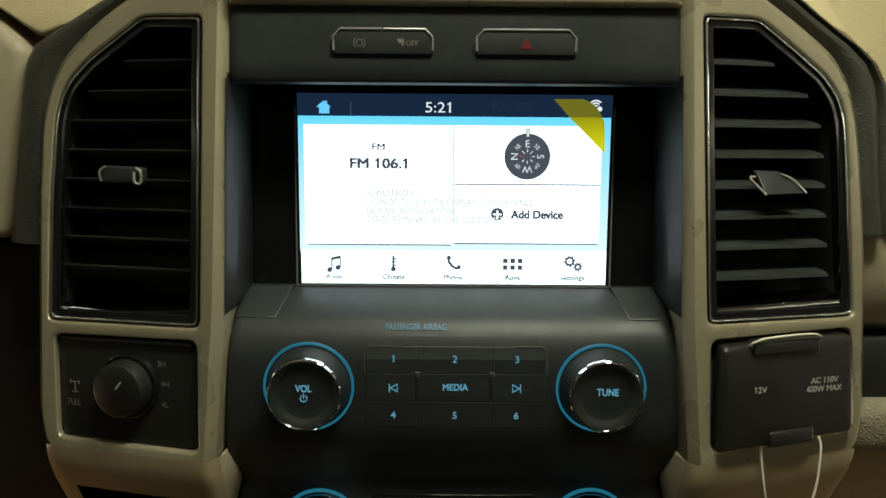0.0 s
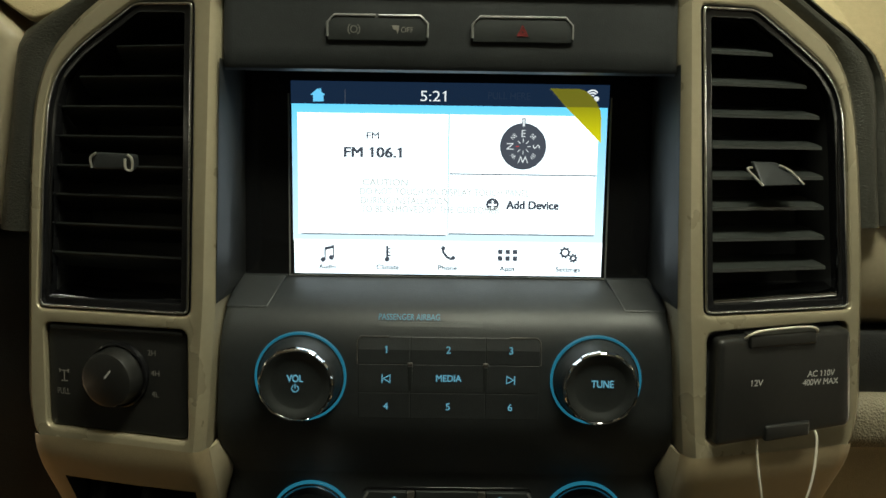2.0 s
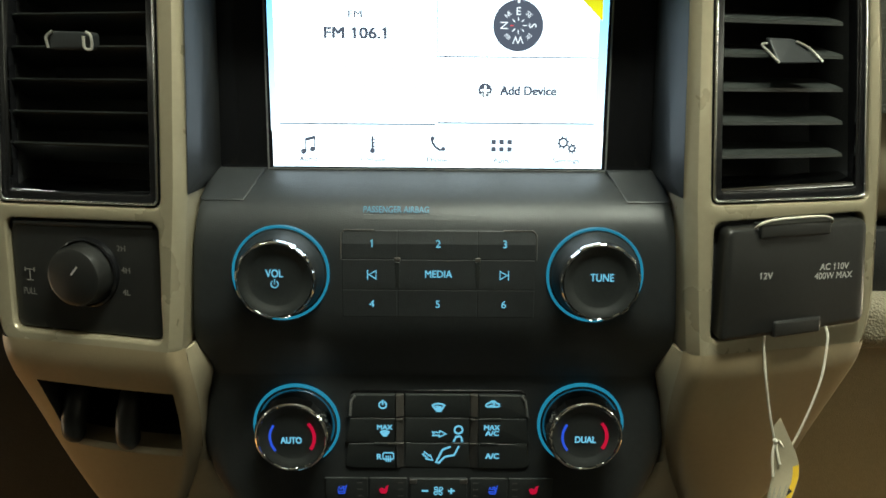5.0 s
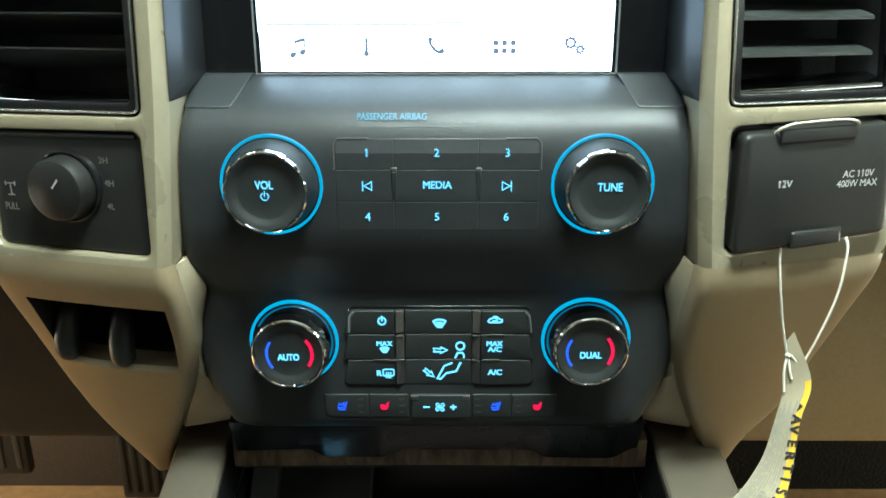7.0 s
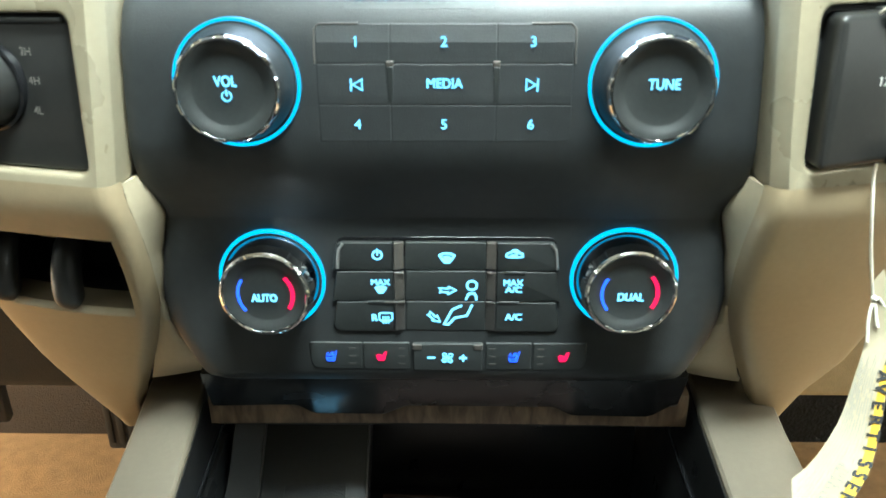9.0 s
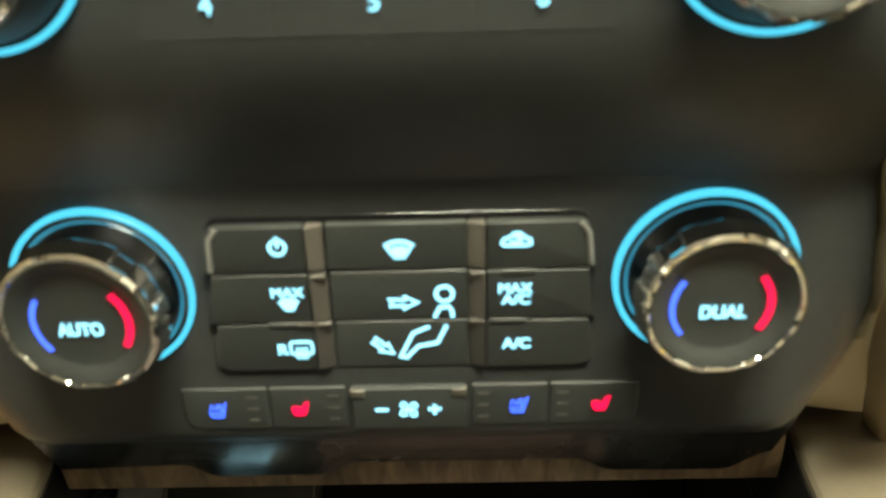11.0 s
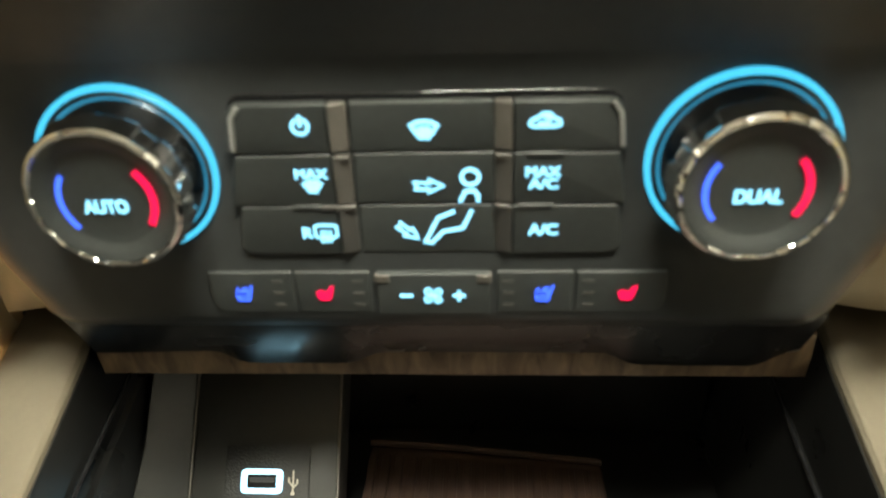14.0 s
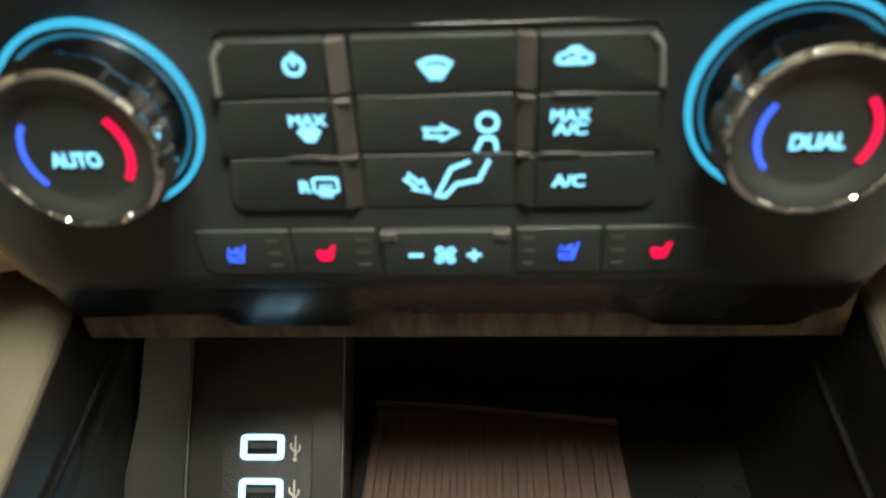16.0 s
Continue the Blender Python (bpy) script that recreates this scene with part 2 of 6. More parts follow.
def box(x0, x1, y0, y1, z0, z1, r=0.0, seg=2):
    bm = bmesh.new()
    bmesh.ops.create_cube(bm, size=1)
    for v in bm.verts:
        v.co = Vector(((x0 + x1) / 2 + v.co.x * (x1 - x0), (y0 + y1) / 2 + v.co.y * (y1 - y0), (z0 + z1) / 2 + v.co.z * (z1 - z0)))
    if r:
        bmesh.ops.bevel(bm, geom=bm.edges[:], offset=r, segments=seg, profile=0.5, affect="EDGES")
    return bm


def area2(pts):
    return sum(a[0] * b[1] - b[0] * a[1] for a, b in zip(pts, pts[1:] + pts[:1])) / 2


def ccw(pts):
    return pts if area2(pts) > 0 else pts[::-1]


def rounded(pts, r, seg=5):
    """A polygon with its corners rounded; r is one radius or one a corner."""
    out, n = [], len(pts)
    for i, p in enumerate(pts):
        rad = r[i] if isinstance(r, (list, tuple)) else r
        p, a, b = Vector(p), Vector(pts[i - 1]), Vector(pts[(i + 1) % n])
        if rad <= 0:
            out.append((p.x, p.y))
            continue
        da, db = a - p, b - p
        k = min(rad, da.length * 0.45, db.length * 0.45)
        s, e = p + da.normalized() * k, p + db.normalized() * k
        for j in range(seg + 1):
            t = j / seg
            q = s * (1 - t) ** 2 + p * 2 * t * (1 - t) + e * t * t
            out.append((q.x, q.y))
    return out


def inset(pts, d):
    """A counter-clockwise loop moved inwards by d."""
    out, n = [], len(pts)
    for i, p in enumerate(pts):
        a, b = Vector(pts[i - 1]), Vector(pts[(i + 1) % n])
        p = Vector(p)
        u, v = (p - a), (b - p)
        u = u.normalized() if u.length > 1e-9 else v.normalized()
        v = v.normalized() if v.length > 1e-9 else u
        n1, n2 = Vector((-u.y, u.x)), Vector((-v.y, v.x))
        m = n1 + n2
        m = m / max(m.length_squared / 2, 0.5)
        out.append(tuple(p + m * d))
    return out


def bridge(bm, a, b):
    n = len(a)
    for i in range(n):
        bm.faces.new((a[i], a[(i + 1) % n], b[(i + 1) % n], b[i]))


def plate(outer, S, depth, r, holes=(), hole_r=None, back=False, edge=None):
    """A slab on the surface y = S(x, z), with rolled edges and holes through it. depth runs into the dash (+y)."""
    bm = bmesh.new()
    edges = []

    def rolled(loop, sign, rr):
        made = []
        shape = edge if edge and sign > 0 else ((0, rr), (0.12 * rr, 0.5 * rr), (0.45 * rr, 0.13 * rr), (rr, 0))
        for off, d in ((0, depth), *shape):
            made.append([bm.verts.new((x, S(x, z) + d, z)) for x, z in inset(loop, sign * off)])
        for a, b in zip(made, made[1:]):
            bridge(bm, a, b)
        last = made[-1]
        edges.extend(bm.edges.get((last[i], last[(i + 1) % len(last)])) for i in range(len(last)))
        return made[0]

    first = rolled(ccw(list(outer)), 1, r)
    for h in holes:
        rolled(ccw(list(h)), -1, hole_r or r)
    bmesh.ops.triangle_fill(bm, use_beauty=True, use_dissolve=False, edges=edges)
    if back:
        bm.faces.new(first)
    return bm


def flat(y):
    return lambda x, z: y


def tube(path, r, seg=8, closed=False, radii=None):
    """A round tube along a path of places."""
    bm = bmesh.new()
    path = [Vector(p) for p in path]
    n, loops = len(path), []
    side = None
    for i, p in enumerate(path):
        a = path[i - 1] if (i or closed) else p
        b = path[(i + 1) % n] if (i < n - 1 or closed) else p
        d = (b - a).normalized()
        if side is None:
            side = d.orthogonal().normalized()
        side = (side - d * side.dot(d)).normalized()
        up = d.cross(side)
        rr = radii[i] if radii else r
        loops.append([bm.verts.new(p + (side * math.cos(2 * math.pi * k / seg) + up * math.sin(2 * math.pi * k / seg)) * rr) for k in range(seg)])
    for a, b in zip(loops, loops[1:]):
        bridge(bm, a, b)
    if closed:
        bridge(bm, loops[-1], loops[0])
    else:
        bm.faces.new(loops[0])
        bm.faces.new(loops[-1][::-1])
    return bm


def along_line(pts, t):
    """The point at the share t of a line of (x, z)."""
    k = min(max(t, 0), 0.9999) * (len(pts) - 1)
    i = int(k)
    return tuple(a + (b - a) * (k - i) for a, b in zip(pts[i], pts[i + 1]))


def smooth_path(pts, step=6):
    """A Catmull-Rom path through places."""
    pts = [Vector(p) for p in pts]
    pts = [pts[0] * 2 - pts[1], *pts, pts[-1] * 2 - pts[-2]]
    out = []
    for a, b, c, d in zip(pts, pts[1:], pts[2:], pts[3:]):
        for k in range(step):
            t = k / step
            out.append(0.5 * (2 * b + (c - a) * t + (2 * a - 5 * b + 4 * c - d) * t * t + (3 * b - a - 3 * c + d) * t ** 3))
    return [*out, pts[-2]]


def lathe(cx, cz, prof, seg=56):
    """A turned body about an axis along y; prof is (radius, y) from the rim to the middle."""
    bm = bmesh.new()
    loops = []
    for rad, y in prof:
        if rad <= 0:
            loops.append([bm.verts.new((cx, y, cz))])
        else:
            loops.append([bm.verts.new((cx + rad * math.cos(2 * math.pi * k / seg), y, cz + rad * math.sin(2 * math.pi * k / seg))) for k in range(seg)])
    for a, b in zip(loops, loops[1:]):
        if len(b) == 1:
            for i in range(seg):
                bm.faces.new((a[i], a[(i + 1) % seg], b[0]))
        else:
            bridge(bm, a, b)
    return bm


def slab(loop, y, thick=0.0003):
    """A thin flat piece facing the cabin: loop in (x, z), its face at y."""
    bm = bmesh.new()
    loop = ccw(list(loop))
    a = [bm.verts.new((x, y, z)) for x, z in loop]
    b = [bm.verts.new((x, y + thick, z)) for x, z in loop]
    bm.faces.new(a)
    bridge(bm, a, b)
    return bm


def strokes(lines, w, y, thick=0.0003):
    """Drawn lines of width w, in (x, z), as thin ribbons at y; a line whose ends meet is closed."""
    bm = bmesh.new()
    for pts in lines:
        pts = [Vector(p) for p in pts]
        closed = (pts[0] - pts[-1]).length < 1e-7
        if closed:
            pts = pts[:-1]
        n = len(pts)
        left, right = [], []
        for i, p in enumerate(pts):
            a = pts[i - 1] if (i or closed) else p
            b = pts[(i + 1) % n] if (i < n - 1 or closed) else p
            d1 = (p - a).normalized() if (p - a).length > 0 else (b - p).normalized()
            d2 = (b - p).normalized() if (b - p).length > 0 else d1
            m = Vector((-d1.y - d2.y, d1.x + d2.x))
            m = m / max(m.length_squared / 2, 0.6)
            if not closed and i == 0:
                p = p - d2 * w * 0.35
            if not closed and i == n - 1:
                p = p + d1 * w * 0.35
            for side, out in ((1, left), (-1, right)):
                q = p + m * (side * w / 2)
                out.append((bm.verts.new((q.x, y, q.y)), bm.verts.new((q.x, y + thick, q.y))))
        for i in range(n if closed else n - 1):
            j = (i + 1) % n
            bm.faces.new((left[i][0], left[j][0], right[j][0], right[i][0]))
            bm.faces.new((left[i][0], left[i][1], left[j][1], left[j][0]))
            bm.faces.new((right[i][0], right[j][0], right[j][1], right[i][1]))
    return bm


def circle(cx, cz, r, n=24, a0=0.0, a1=360.0):
    return [(cx + r * math.cos(radians(a0 + (a1 - a0) * i / n)), cz + r * math.sin(radians(a0 + (a1 - a0) * i / n))) for i in range(n + 1)]


def disc(cx, cz, r, n=28):
    return circle(cx, cz, r, n)[:-1]


def lettering(words, x, y, z, height, mat, parent, width=None, turn=0.0, name="lettering", m=None, bold=0.0):
    """Writing in the built-in font, its middle at (x, y, z), facing the cabin; height is that of a capital."""
    cu = bpy.data.curves.new("words", "FONT")
    cu.body, cu.align_x, cu.align_y = words, "LEFT", "BOTTOM_BASELINE"
    cu.size, cu.extrude = 1.0, 0.004
    cu.resolution_u = 4
    tmp = new("words", cu)
    me = bpy.data.meshes.new_from_object(tmp.evaluated_get(bpy.context.evaluated_depsgraph_get()))
    bpy.data.objects.remove(tmp)
    flags = bmesh.new()
    for i, ch in enumerate(words):
        if ch == "1":
            cu = bpy.data.curves.new("words", "FONT")
            cu.body, cu.align_x, cu.align_y, cu.size = words[:i + 1], "LEFT", "BOTTOM_BASELINE", 1.0
            tmp = new("words", cu)
            lead = bpy.data.meshes.new_from_object(tmp.evaluated_get(bpy.context.evaluated_depsgraph_get()))
            bpy.data.objects.remove(tmp)
            xr = max(v.co.x for v in lead.vertices)
            corner = [(xr, 0.690), (xr - 0.02, 0.700), (xr - 0.09, 0.640), (xr - 0.20, 0.585), (xr - 0.20, 0.515), (xr - 0.06, 0.570), (xr, 0.60)]
            front, rear = ([flags.verts.new((x, y, z)) for x, y in corner] for z in (0.005, -0.004))
            flags.faces.new(front[::-1])
            bridge(flags, front, rear)
    if flags.verts:
        flags.from_mesh(me)
        flags.to_mesh(me)
    flags.free()
    if bold:
        bm = bmesh.new()
        for i, (dx, dy) in enumerate(((-1, -0.7), (-1, 0.7), (1, -0.7), (1, 0.7), (0, 0))):
            me.transform(Matrix.Translation((dx * bold, dy * bold, 0.0006 * i)))
            bm.from_mesh(me)
            me.transform(Matrix.Translation((-dx * bold, -dy * bold, -0.0006 * i)))
        bm.to_mesh(me)
        bm.free()
    xs = [v.co.x for v in me.vertices]
    x0, x1 = min(xs), max(xs)
    cap = 0.70
    sy = height / cap
    sx = width / (x1 - x0) if width else sy
    fit = Matrix.Diagonal((sx, sy, 0.06 * sy, 1)) @ Matrix.Translation((-(x0 + x1) / 2, -cap / 2, 0))
    stand = m if m is not None else Matrix.Translation((x, y, z)) @ Matrix.Rotation(radians(turn), 4, "Y") @ Matrix.Rotation(radians(90), 4, "X")
    me.transform(Matrix.Translation(-base_of(parent)) @ stand @ fit)
    me.materials.clear()
    me.materials.append(mat)
    ob = new(name, me)
    ob.parent = parent
    return ob


# ---------------------------------------------------------------- surfaces of the dash


def SB(x, z):
    """The face of the bezel: it falls back outwards and upwards."""
    return -0.0445 + 0.25 * (abs(x) - 0.13) + 0.09 * (z + 0.062)


def SL(x, z):
    """The lower panels, which turn softly from the bezel and fall back to the footwell."""
    d = -0.1375 - z
    if d < 0:
        return SB(x, z)
    w, k = 0.014, 0.42
    g = -0.09 * d + (k + 0.09) * d * d / (2 * w) if d < w else -0.09 * w + (k + 0.09) * w / 2 + k * (d - w)
    return SB(x, -0.1375) + g


def back_by(S, d):
    return lambda x, z: S(x, z) + d


PANEL = [(0.100, -0.030), (0.0925, -0.0325), (0.0575, -0.0342), (0.0555, -0.0330), (0.0545, -0.0300), (0.0560, -0.020), (0.0580, -0.008), (0.0590, -0.001), (0.0588, 0.003),
         (-0.0535, 0.003), (-0.0545, 0.001), (-0.0590, -0.012), (-0.0650, -0.0225), (-0.0690, -0.0275), (-0.0760, -0.0330), (-0.0860, -0.0365), (-0.1050, -0.0378), (-0.1250, -0.0376),
         (-0.1400, -0.0330), (-0.1540, -0.0258), (-0.1575, -0.0240), (-0.1590, -0.0235), (-0.1700, -0.0236), (-0.2300, -0.0258), (-0.2350, -0.0240), (-0.2380, -0.0200), (-0.2405, -0.0120), (-0.2440, 0.004)]
WIDTHS = [(0.100, 0.1125), (0.05, 0.1135), (-0.06, 0.1165), (-0.12, 0.1200), (-0.138, 0.1215), (-0.148, 0.1172), (-0.155, 0.1162), (-0.165, 0.1187), (-0.178, 0.1225), (-0.192, 0.1256), (-0.205, 0.1250), (-0.215, 0.1220), (-0.225, 0.1166), (-0.235, 0.1122), (-0.244, 0.1085)]


def between(table, z):
    for (z0, a), (z1, b) in zip(table, table[1:]):
        if z1 <= z <= z0:
            return a + (b - a) * (z0 - z) / (z0 - z1)
    return table[0][1] if z > table[0][0] else table[-1][1]


def panel_y(z):
    return between(PANEL, z)


def half_width(z):
    return between(WIDTHS, z)


# ---------------------------------------------------------------- cabin shell


def shell(name, bm, mat, label, category):
    return solid(name, bm, mat, label, category, kind="structure")


shell("floor", box(-0.86, 0.86, -0.22, 0.48, -0.58, -0.55), CARPET, "tan carpeted floor of the front footwells", "floor")
# unseen rear floor, split off and darkened against bounce
shell("floor_rear", box(-0.86, 0.86, -1.7, -0.22, -0.58, -0.553), CABIN_DARK, "unseen plain floor behind the footwells, dark to cut bounced light", "floor")
shell("wall_north", box(-0.86, 0.86, 0.48, 0.52, -0.58, 0.02), BLACK_CARPET, "black lined bulkhead at the head of the footwells", "wall")
shell("wall_south", box(-0.86, 0.86, -1.74, -1.7, -0.58, 0.56), CABIN_DARK, "unseen plain rear wall of the cabin, dark to cut bounced light", "wall")
for side in (-1, 1):
    x0, x1 = (0.86, 0.90) if side > 0 else (-0.90, -0.86)
    name = "wall_east" if side > 0 else "wall_west"
    wall = box(x0, x1, -1.74, 0.80, -0.58, 0.02)
    for extra in ((x0, x1, -1.74, 0.80, 0.44, 0.56), (x0, x1, -1.74, -1.30, 0.02, 0.44), (x0, x1, 0.30, 0.80, 0.02, 0.44)):
        more = bpy.data.meshes.new("piece")
        bm2 = box(*extra)
        bm2.to_mesh(more)
        bm2.free()
        wall.from_mesh(more)
        bpy.data.meshes.remove(more)
    shell(name, wall, CABIN_DARK, "unseen plain side wall with a window opening, dark to cut bounced light", "wall")
    # unseen glowing panel, added as warm fill through the window opening
    glow = material("fill_glow_east" if side > 0 else "fill_glow_west", (0.02, 0.02, 0.02), 0.8, emit=(1.0, 0.86, 0.56), strength=0.25 if side > 0 else 0.08)
    shell("backdrop_east" if side > 0 else "backdrop_west", box(min(side * 1.20, side * 1.22), max(side * 1.20, side * 1.22), -1.8, 0.8, -0.3, 0.9), glow, "added unseen panel with a dim warm fill glow outside the side window", "backdrop")
shell("ceiling", box(-0.90, 0.90, -1.74, 0.80, 0.56, 0.60), HEADLINER, "light grey cabin headliner", "ceiling")
shell("windscreen_wall", box(-0.90, 0.90, 0.76, 0.80, 0.02, 0.56), BLACK_GLOSS, "dark night-time windscreen area", "wall")
LAMP_LENS = material("lamp_lens", (0.8, 0.8, 0.75), 0.4, emit=(1, 0.9, 0.68), strength=6.0)
dome = thing("dome_lamp", (0.11, -0.27, 0.56), "wide rectangular dome lamp on the headliner", "lamp", "ceiling lamps")
part("housing", box(-0.08, 0.30, -0.35, -0.19, 0.548, 0.56, 0.004), BEIGE, dome)
part("lens", box(-0.06, 0.28, -0.33, -0.21, 0.543, 0.549, 0.002), LAMP_LENS, dome)
for s_, y_, z_ in ((1, 0.10, -0.24), (-1, 0.14, -0.34)):
    lamp = thing("door_lamp", (s_ * 0.86, y_, z_), "small courtesy lamp on the door lining", "lamp", "door lamps")
    part("housing", box(min(s_ * 0.86, s_ * 0.848), max(s_ * 0.86, s_ * 0.848), y_ - 0.12, y_ + 0.12, z_ - 0.035, z_ + 0.035, 0.003), BLACK_MATTE, lamp)
    part("lens", box(min(s_ * 0.849, s_ * 0.845), max(s_ * 0.849, s_ * 0.845), y_ - 0.11, y_ + 0.11, z_ - 0.028, z_ + 0.028, 0.001), LAMP_LENS, lamp)

# unseen tubes added on both sides to put highlights on the chrome
for s_ in (1, -1):
    highlight_tube = thing("highlight_tube", (s_ * 1.20, -0.45, 0.20), "added unseen tube light outside the side window, for chrome highlights", "lamp", "garage lamps")
    part("housing", box(min(s_ * 1.20, s_ * 1.17), max(s_ * 1.20, s_ * 1.17), -1.05, 0.15, 0.17, 0.25, 0.004), HEADLINER, highlight_tube)
    part("tube", tube([(s_ * 1.155, -1.00, 0.21), (s_ * 1.155, 0.10, 0.21)], 0.018, 10), material("highlight_tube_glow", (0.8, 0.8, 0.75), 0.4, emit=(1.0, 0.90, 0.66), strength=6.0 if s_ > 0 else 1.5), highlight_tube, "glowing white tube")

# ---------------------------------------------------------------- dashboard round the stack
FOOT_EDGE = [(0.2255, -0.118), (0.2222, -0.1365), (0.2150, -0.1450)]
EDGE_LINE = {1: [(0.112, 0.133), (0.131, 0.1195), (0.155, 0.1032), (0.1735, 0.0919), (0.1905, 0.0805), (0.2010, 0.0722), (0.2085, 0.0615), (0.2139, 0.0474), (0.2170, 0.0330), (0.2194, 0.0146), (0.2222, -0.0157), (0.2242, -0.0500)] + FOOT_EDGE,
             -1: [(0.112, 0.133), (0.131, 0.1215), (0.155, 0.1070), (0.1684, 0.0986), (0.1798, 0.0918), (0.1932, 0.0821), (0.2068, 0.0693), (0.2146, 0.0562), (0.2193, 0.0414), (0.2212, 0.0300), (0.2236, -0.0036), (0.2246, -0.0500)] + FOOT_EDGE}
CREASED = ((0, 0.0072), (0.0004, 0.0058), (0.0052, 0))


def side_panel(s):
    """The beige bezel beside the stack: s is 1 for the passenger's side, -1 for the driver's."""
    edge = EDGE_LINE[s] + [(0.128, -0.1475), (0.1222, -0.140), (0.1205, -0.12), (0.1165, -0.06), (0.1135, 0.05), (0.1120, 0.10)]
    outer = rounded([(s * x, z) for x, z in edge], 0.006, 3)
    return plate(outer, SB, 0.055, 0.0070, [VENT_HOLE[s], MODULE_HOLE[s]], 0.0018, edge=CREASED)


VENT = {1: [(0.1290, -0.0650), (0.1226, 0.0900), (0.1545, 0.0902), (0.1757, 0.0759), (0.1945, 0.0620), (0.2035, 0.0500), (0.2070, 0.0370), (0.2092, 0.0147), (0.2121, -0.0271), (0.2150, -0.0648)],
        -1: [(-0.1285, -0.0685), (-0.1258, 0.0882), (-0.1592, 0.0892), (-0.1753, 0.0784), (-0.1919, 0.0673), (-0.2050, 0.0540), (-0.2101, 0.0383), (-0.2140, -0.0032), (-0.2149, -0.0301), (-0.2165, -0.0697)]}
MODULE = {1: [(0.1325, -0.1305), (0.1315, -0.0730), (0.2130, -0.0705), (0.2155, -0.1250)],
          -1: [(-0.1300, -0.1325), (-0.1305, -0.0750), (-0.2125, -0.0765), (-0.2110, -0.1320)]}
VENT_ROUND = [0.005, 0.004, 0.006, 0.010, 0.010, 0.010, 0.012, 0.012, 0.012, 0.005]


def vent_loop(s, d):
    """The vent's opening moved inwards by d."""
    return ccw(rounded(inset(VENT[s], -s * d), [max(r - d, 0.0015) for r in VENT_ROUND], 4))


VENT_LOOP = {s: vent_loop(s, 0) for s in (1, -1)}
VENT_HOLE = {s: vent_loop(s, 0.0002) for s in (1, -1)}
MODULE_HOLE = {s: ccw(rounded(MODULE[s], 0.005, 4)) for s in (1, -1)}

bezel = thing("dash_surround", (0, -0.03, -0.147), "satin champagne surround framing the vents and controls", "dash surround")
part("side_panel", side_panel(1), SATIN, bezel, sharp=34)
part("side_panel", side_panel(-1), SATIN, bezel, sharp=34)
part("top_trim", plate(rounded([(-0.1118, 0.0925), (0.1118, 0.0925), (0.1118, 0.135), (-0.1118, 0.135)], 0.001, 2), flat(-0.0365), 0.05, 0.003), SATIN, bezel)

# lower panels and the cheeks that run down beside the stack
INNER = [(-0.1365, 0.1215), (-0.150, 0.1200), (-0.162, 0.1195), (-0.180, 0.1205), (-0.199, 0.1235), (-0.218, 0.1300), (-0.240, 0.1400), (-0.265, 0.1500), (-0.290, 0.1560)]
OUTER = {1: [(-0.1365, 0.2206), (-0.150, 0.2180), (-0.192, 0.2070), (-0.213, 0.2020), (-0.241, 0.1950), (-0.261, 0.1790), (-0.290, 0.1662)],
         -1: [(-0.1365, 0.2212), (-0.158, 0.2200), (-0.183, 0.2140), (-0.217, 0.2070), (-0.243, 0.1990), (-0.263, 0.1870), (-0.290, 0.1668)]}
HOLE_Z, HOLE_U = (-0.1600, -0.2020), (0.085, 0.845)


def lower_skin(s, hole):
    """A soft moulded panel; returns its bmesh, the edge of the cubby, if it has one, and its outer edge."""
    bm = bmesh.new()
    zs = [-0.1365, -0.139, -0.142, -0.145, -0.148, -0.151, -0.155, HOLE_Z[0], -0.168, -0.176, -0.184, -0.193, HOLE_Z[1], -0.210, -0.220, -0.230, -0.240, -0.250, -0.260, -0.270, -0.280, -0.290]
    us = [0.0, 0.012, 0.035, 0.06, HOLE_U[0], 0.17, 0.27, 0.38, 0.5, 0.62, 0.73, HOLE_U[1], 0.90, 0.955, 0.985, 1.0]
    roll = {0: 0.010, 1: 0.0045, 2: 0.0015, 3: 0.0003, len(us) - 3: 0.0006, len(us) - 2: 0.0025, len(us) - 1: 0.012}
    grid = []
    for z in zs:
        a, b = between(INNER, z), between(OUTER[s], z)
        grid.append([bm.verts.new((s * (a + (b - a) * u), SL(a + (b - a) * u, z) + roll.get(k, 0) - 0.0004 - 0.004 * math.sin(math.pi * u) * min(1, max(0, (-0.14 - z) / 0.05)), z)) for k, u in enumerate(us)])
    for v in bm.verts:
        k = (-0.24 - v.co.z) / 0.05
        if k > 0:
            v.co += Vector((s * 0.0125 * k, 0.018 * k, -0.011 * k))
    z0, z1, u0, u1 = zs.index(HOLE_Z[0]), zs.index(HOLE_Z[1]), us.index(HOLE_U[0]), us.index(HOLE_U[1])
    for r in range(len(zs) - 1):
        for c in range(len(us) - 1):
            if not (hole and z0 <= r < z1 and u0 <= c < u1):
                bm.faces.new((grid[r][c], grid[r][c + 1], grid[r + 1][c + 1], grid[r + 1][c]))
    rim = [grid[z0][c].co.copy() for c in range(u0, u1 + 1)] + [grid[r][u1].co.copy() for r in range(z0 + 1, z1 + 1)] + [grid[z1][c].co.copy() for c in range(u1 - 1, u0 - 1, -1)] + [grid[r][u0].co.copy() for r in range(z1 - 1, z0, -1)]
    return bm, rim, [row[-1].co.copy() for row in grid]


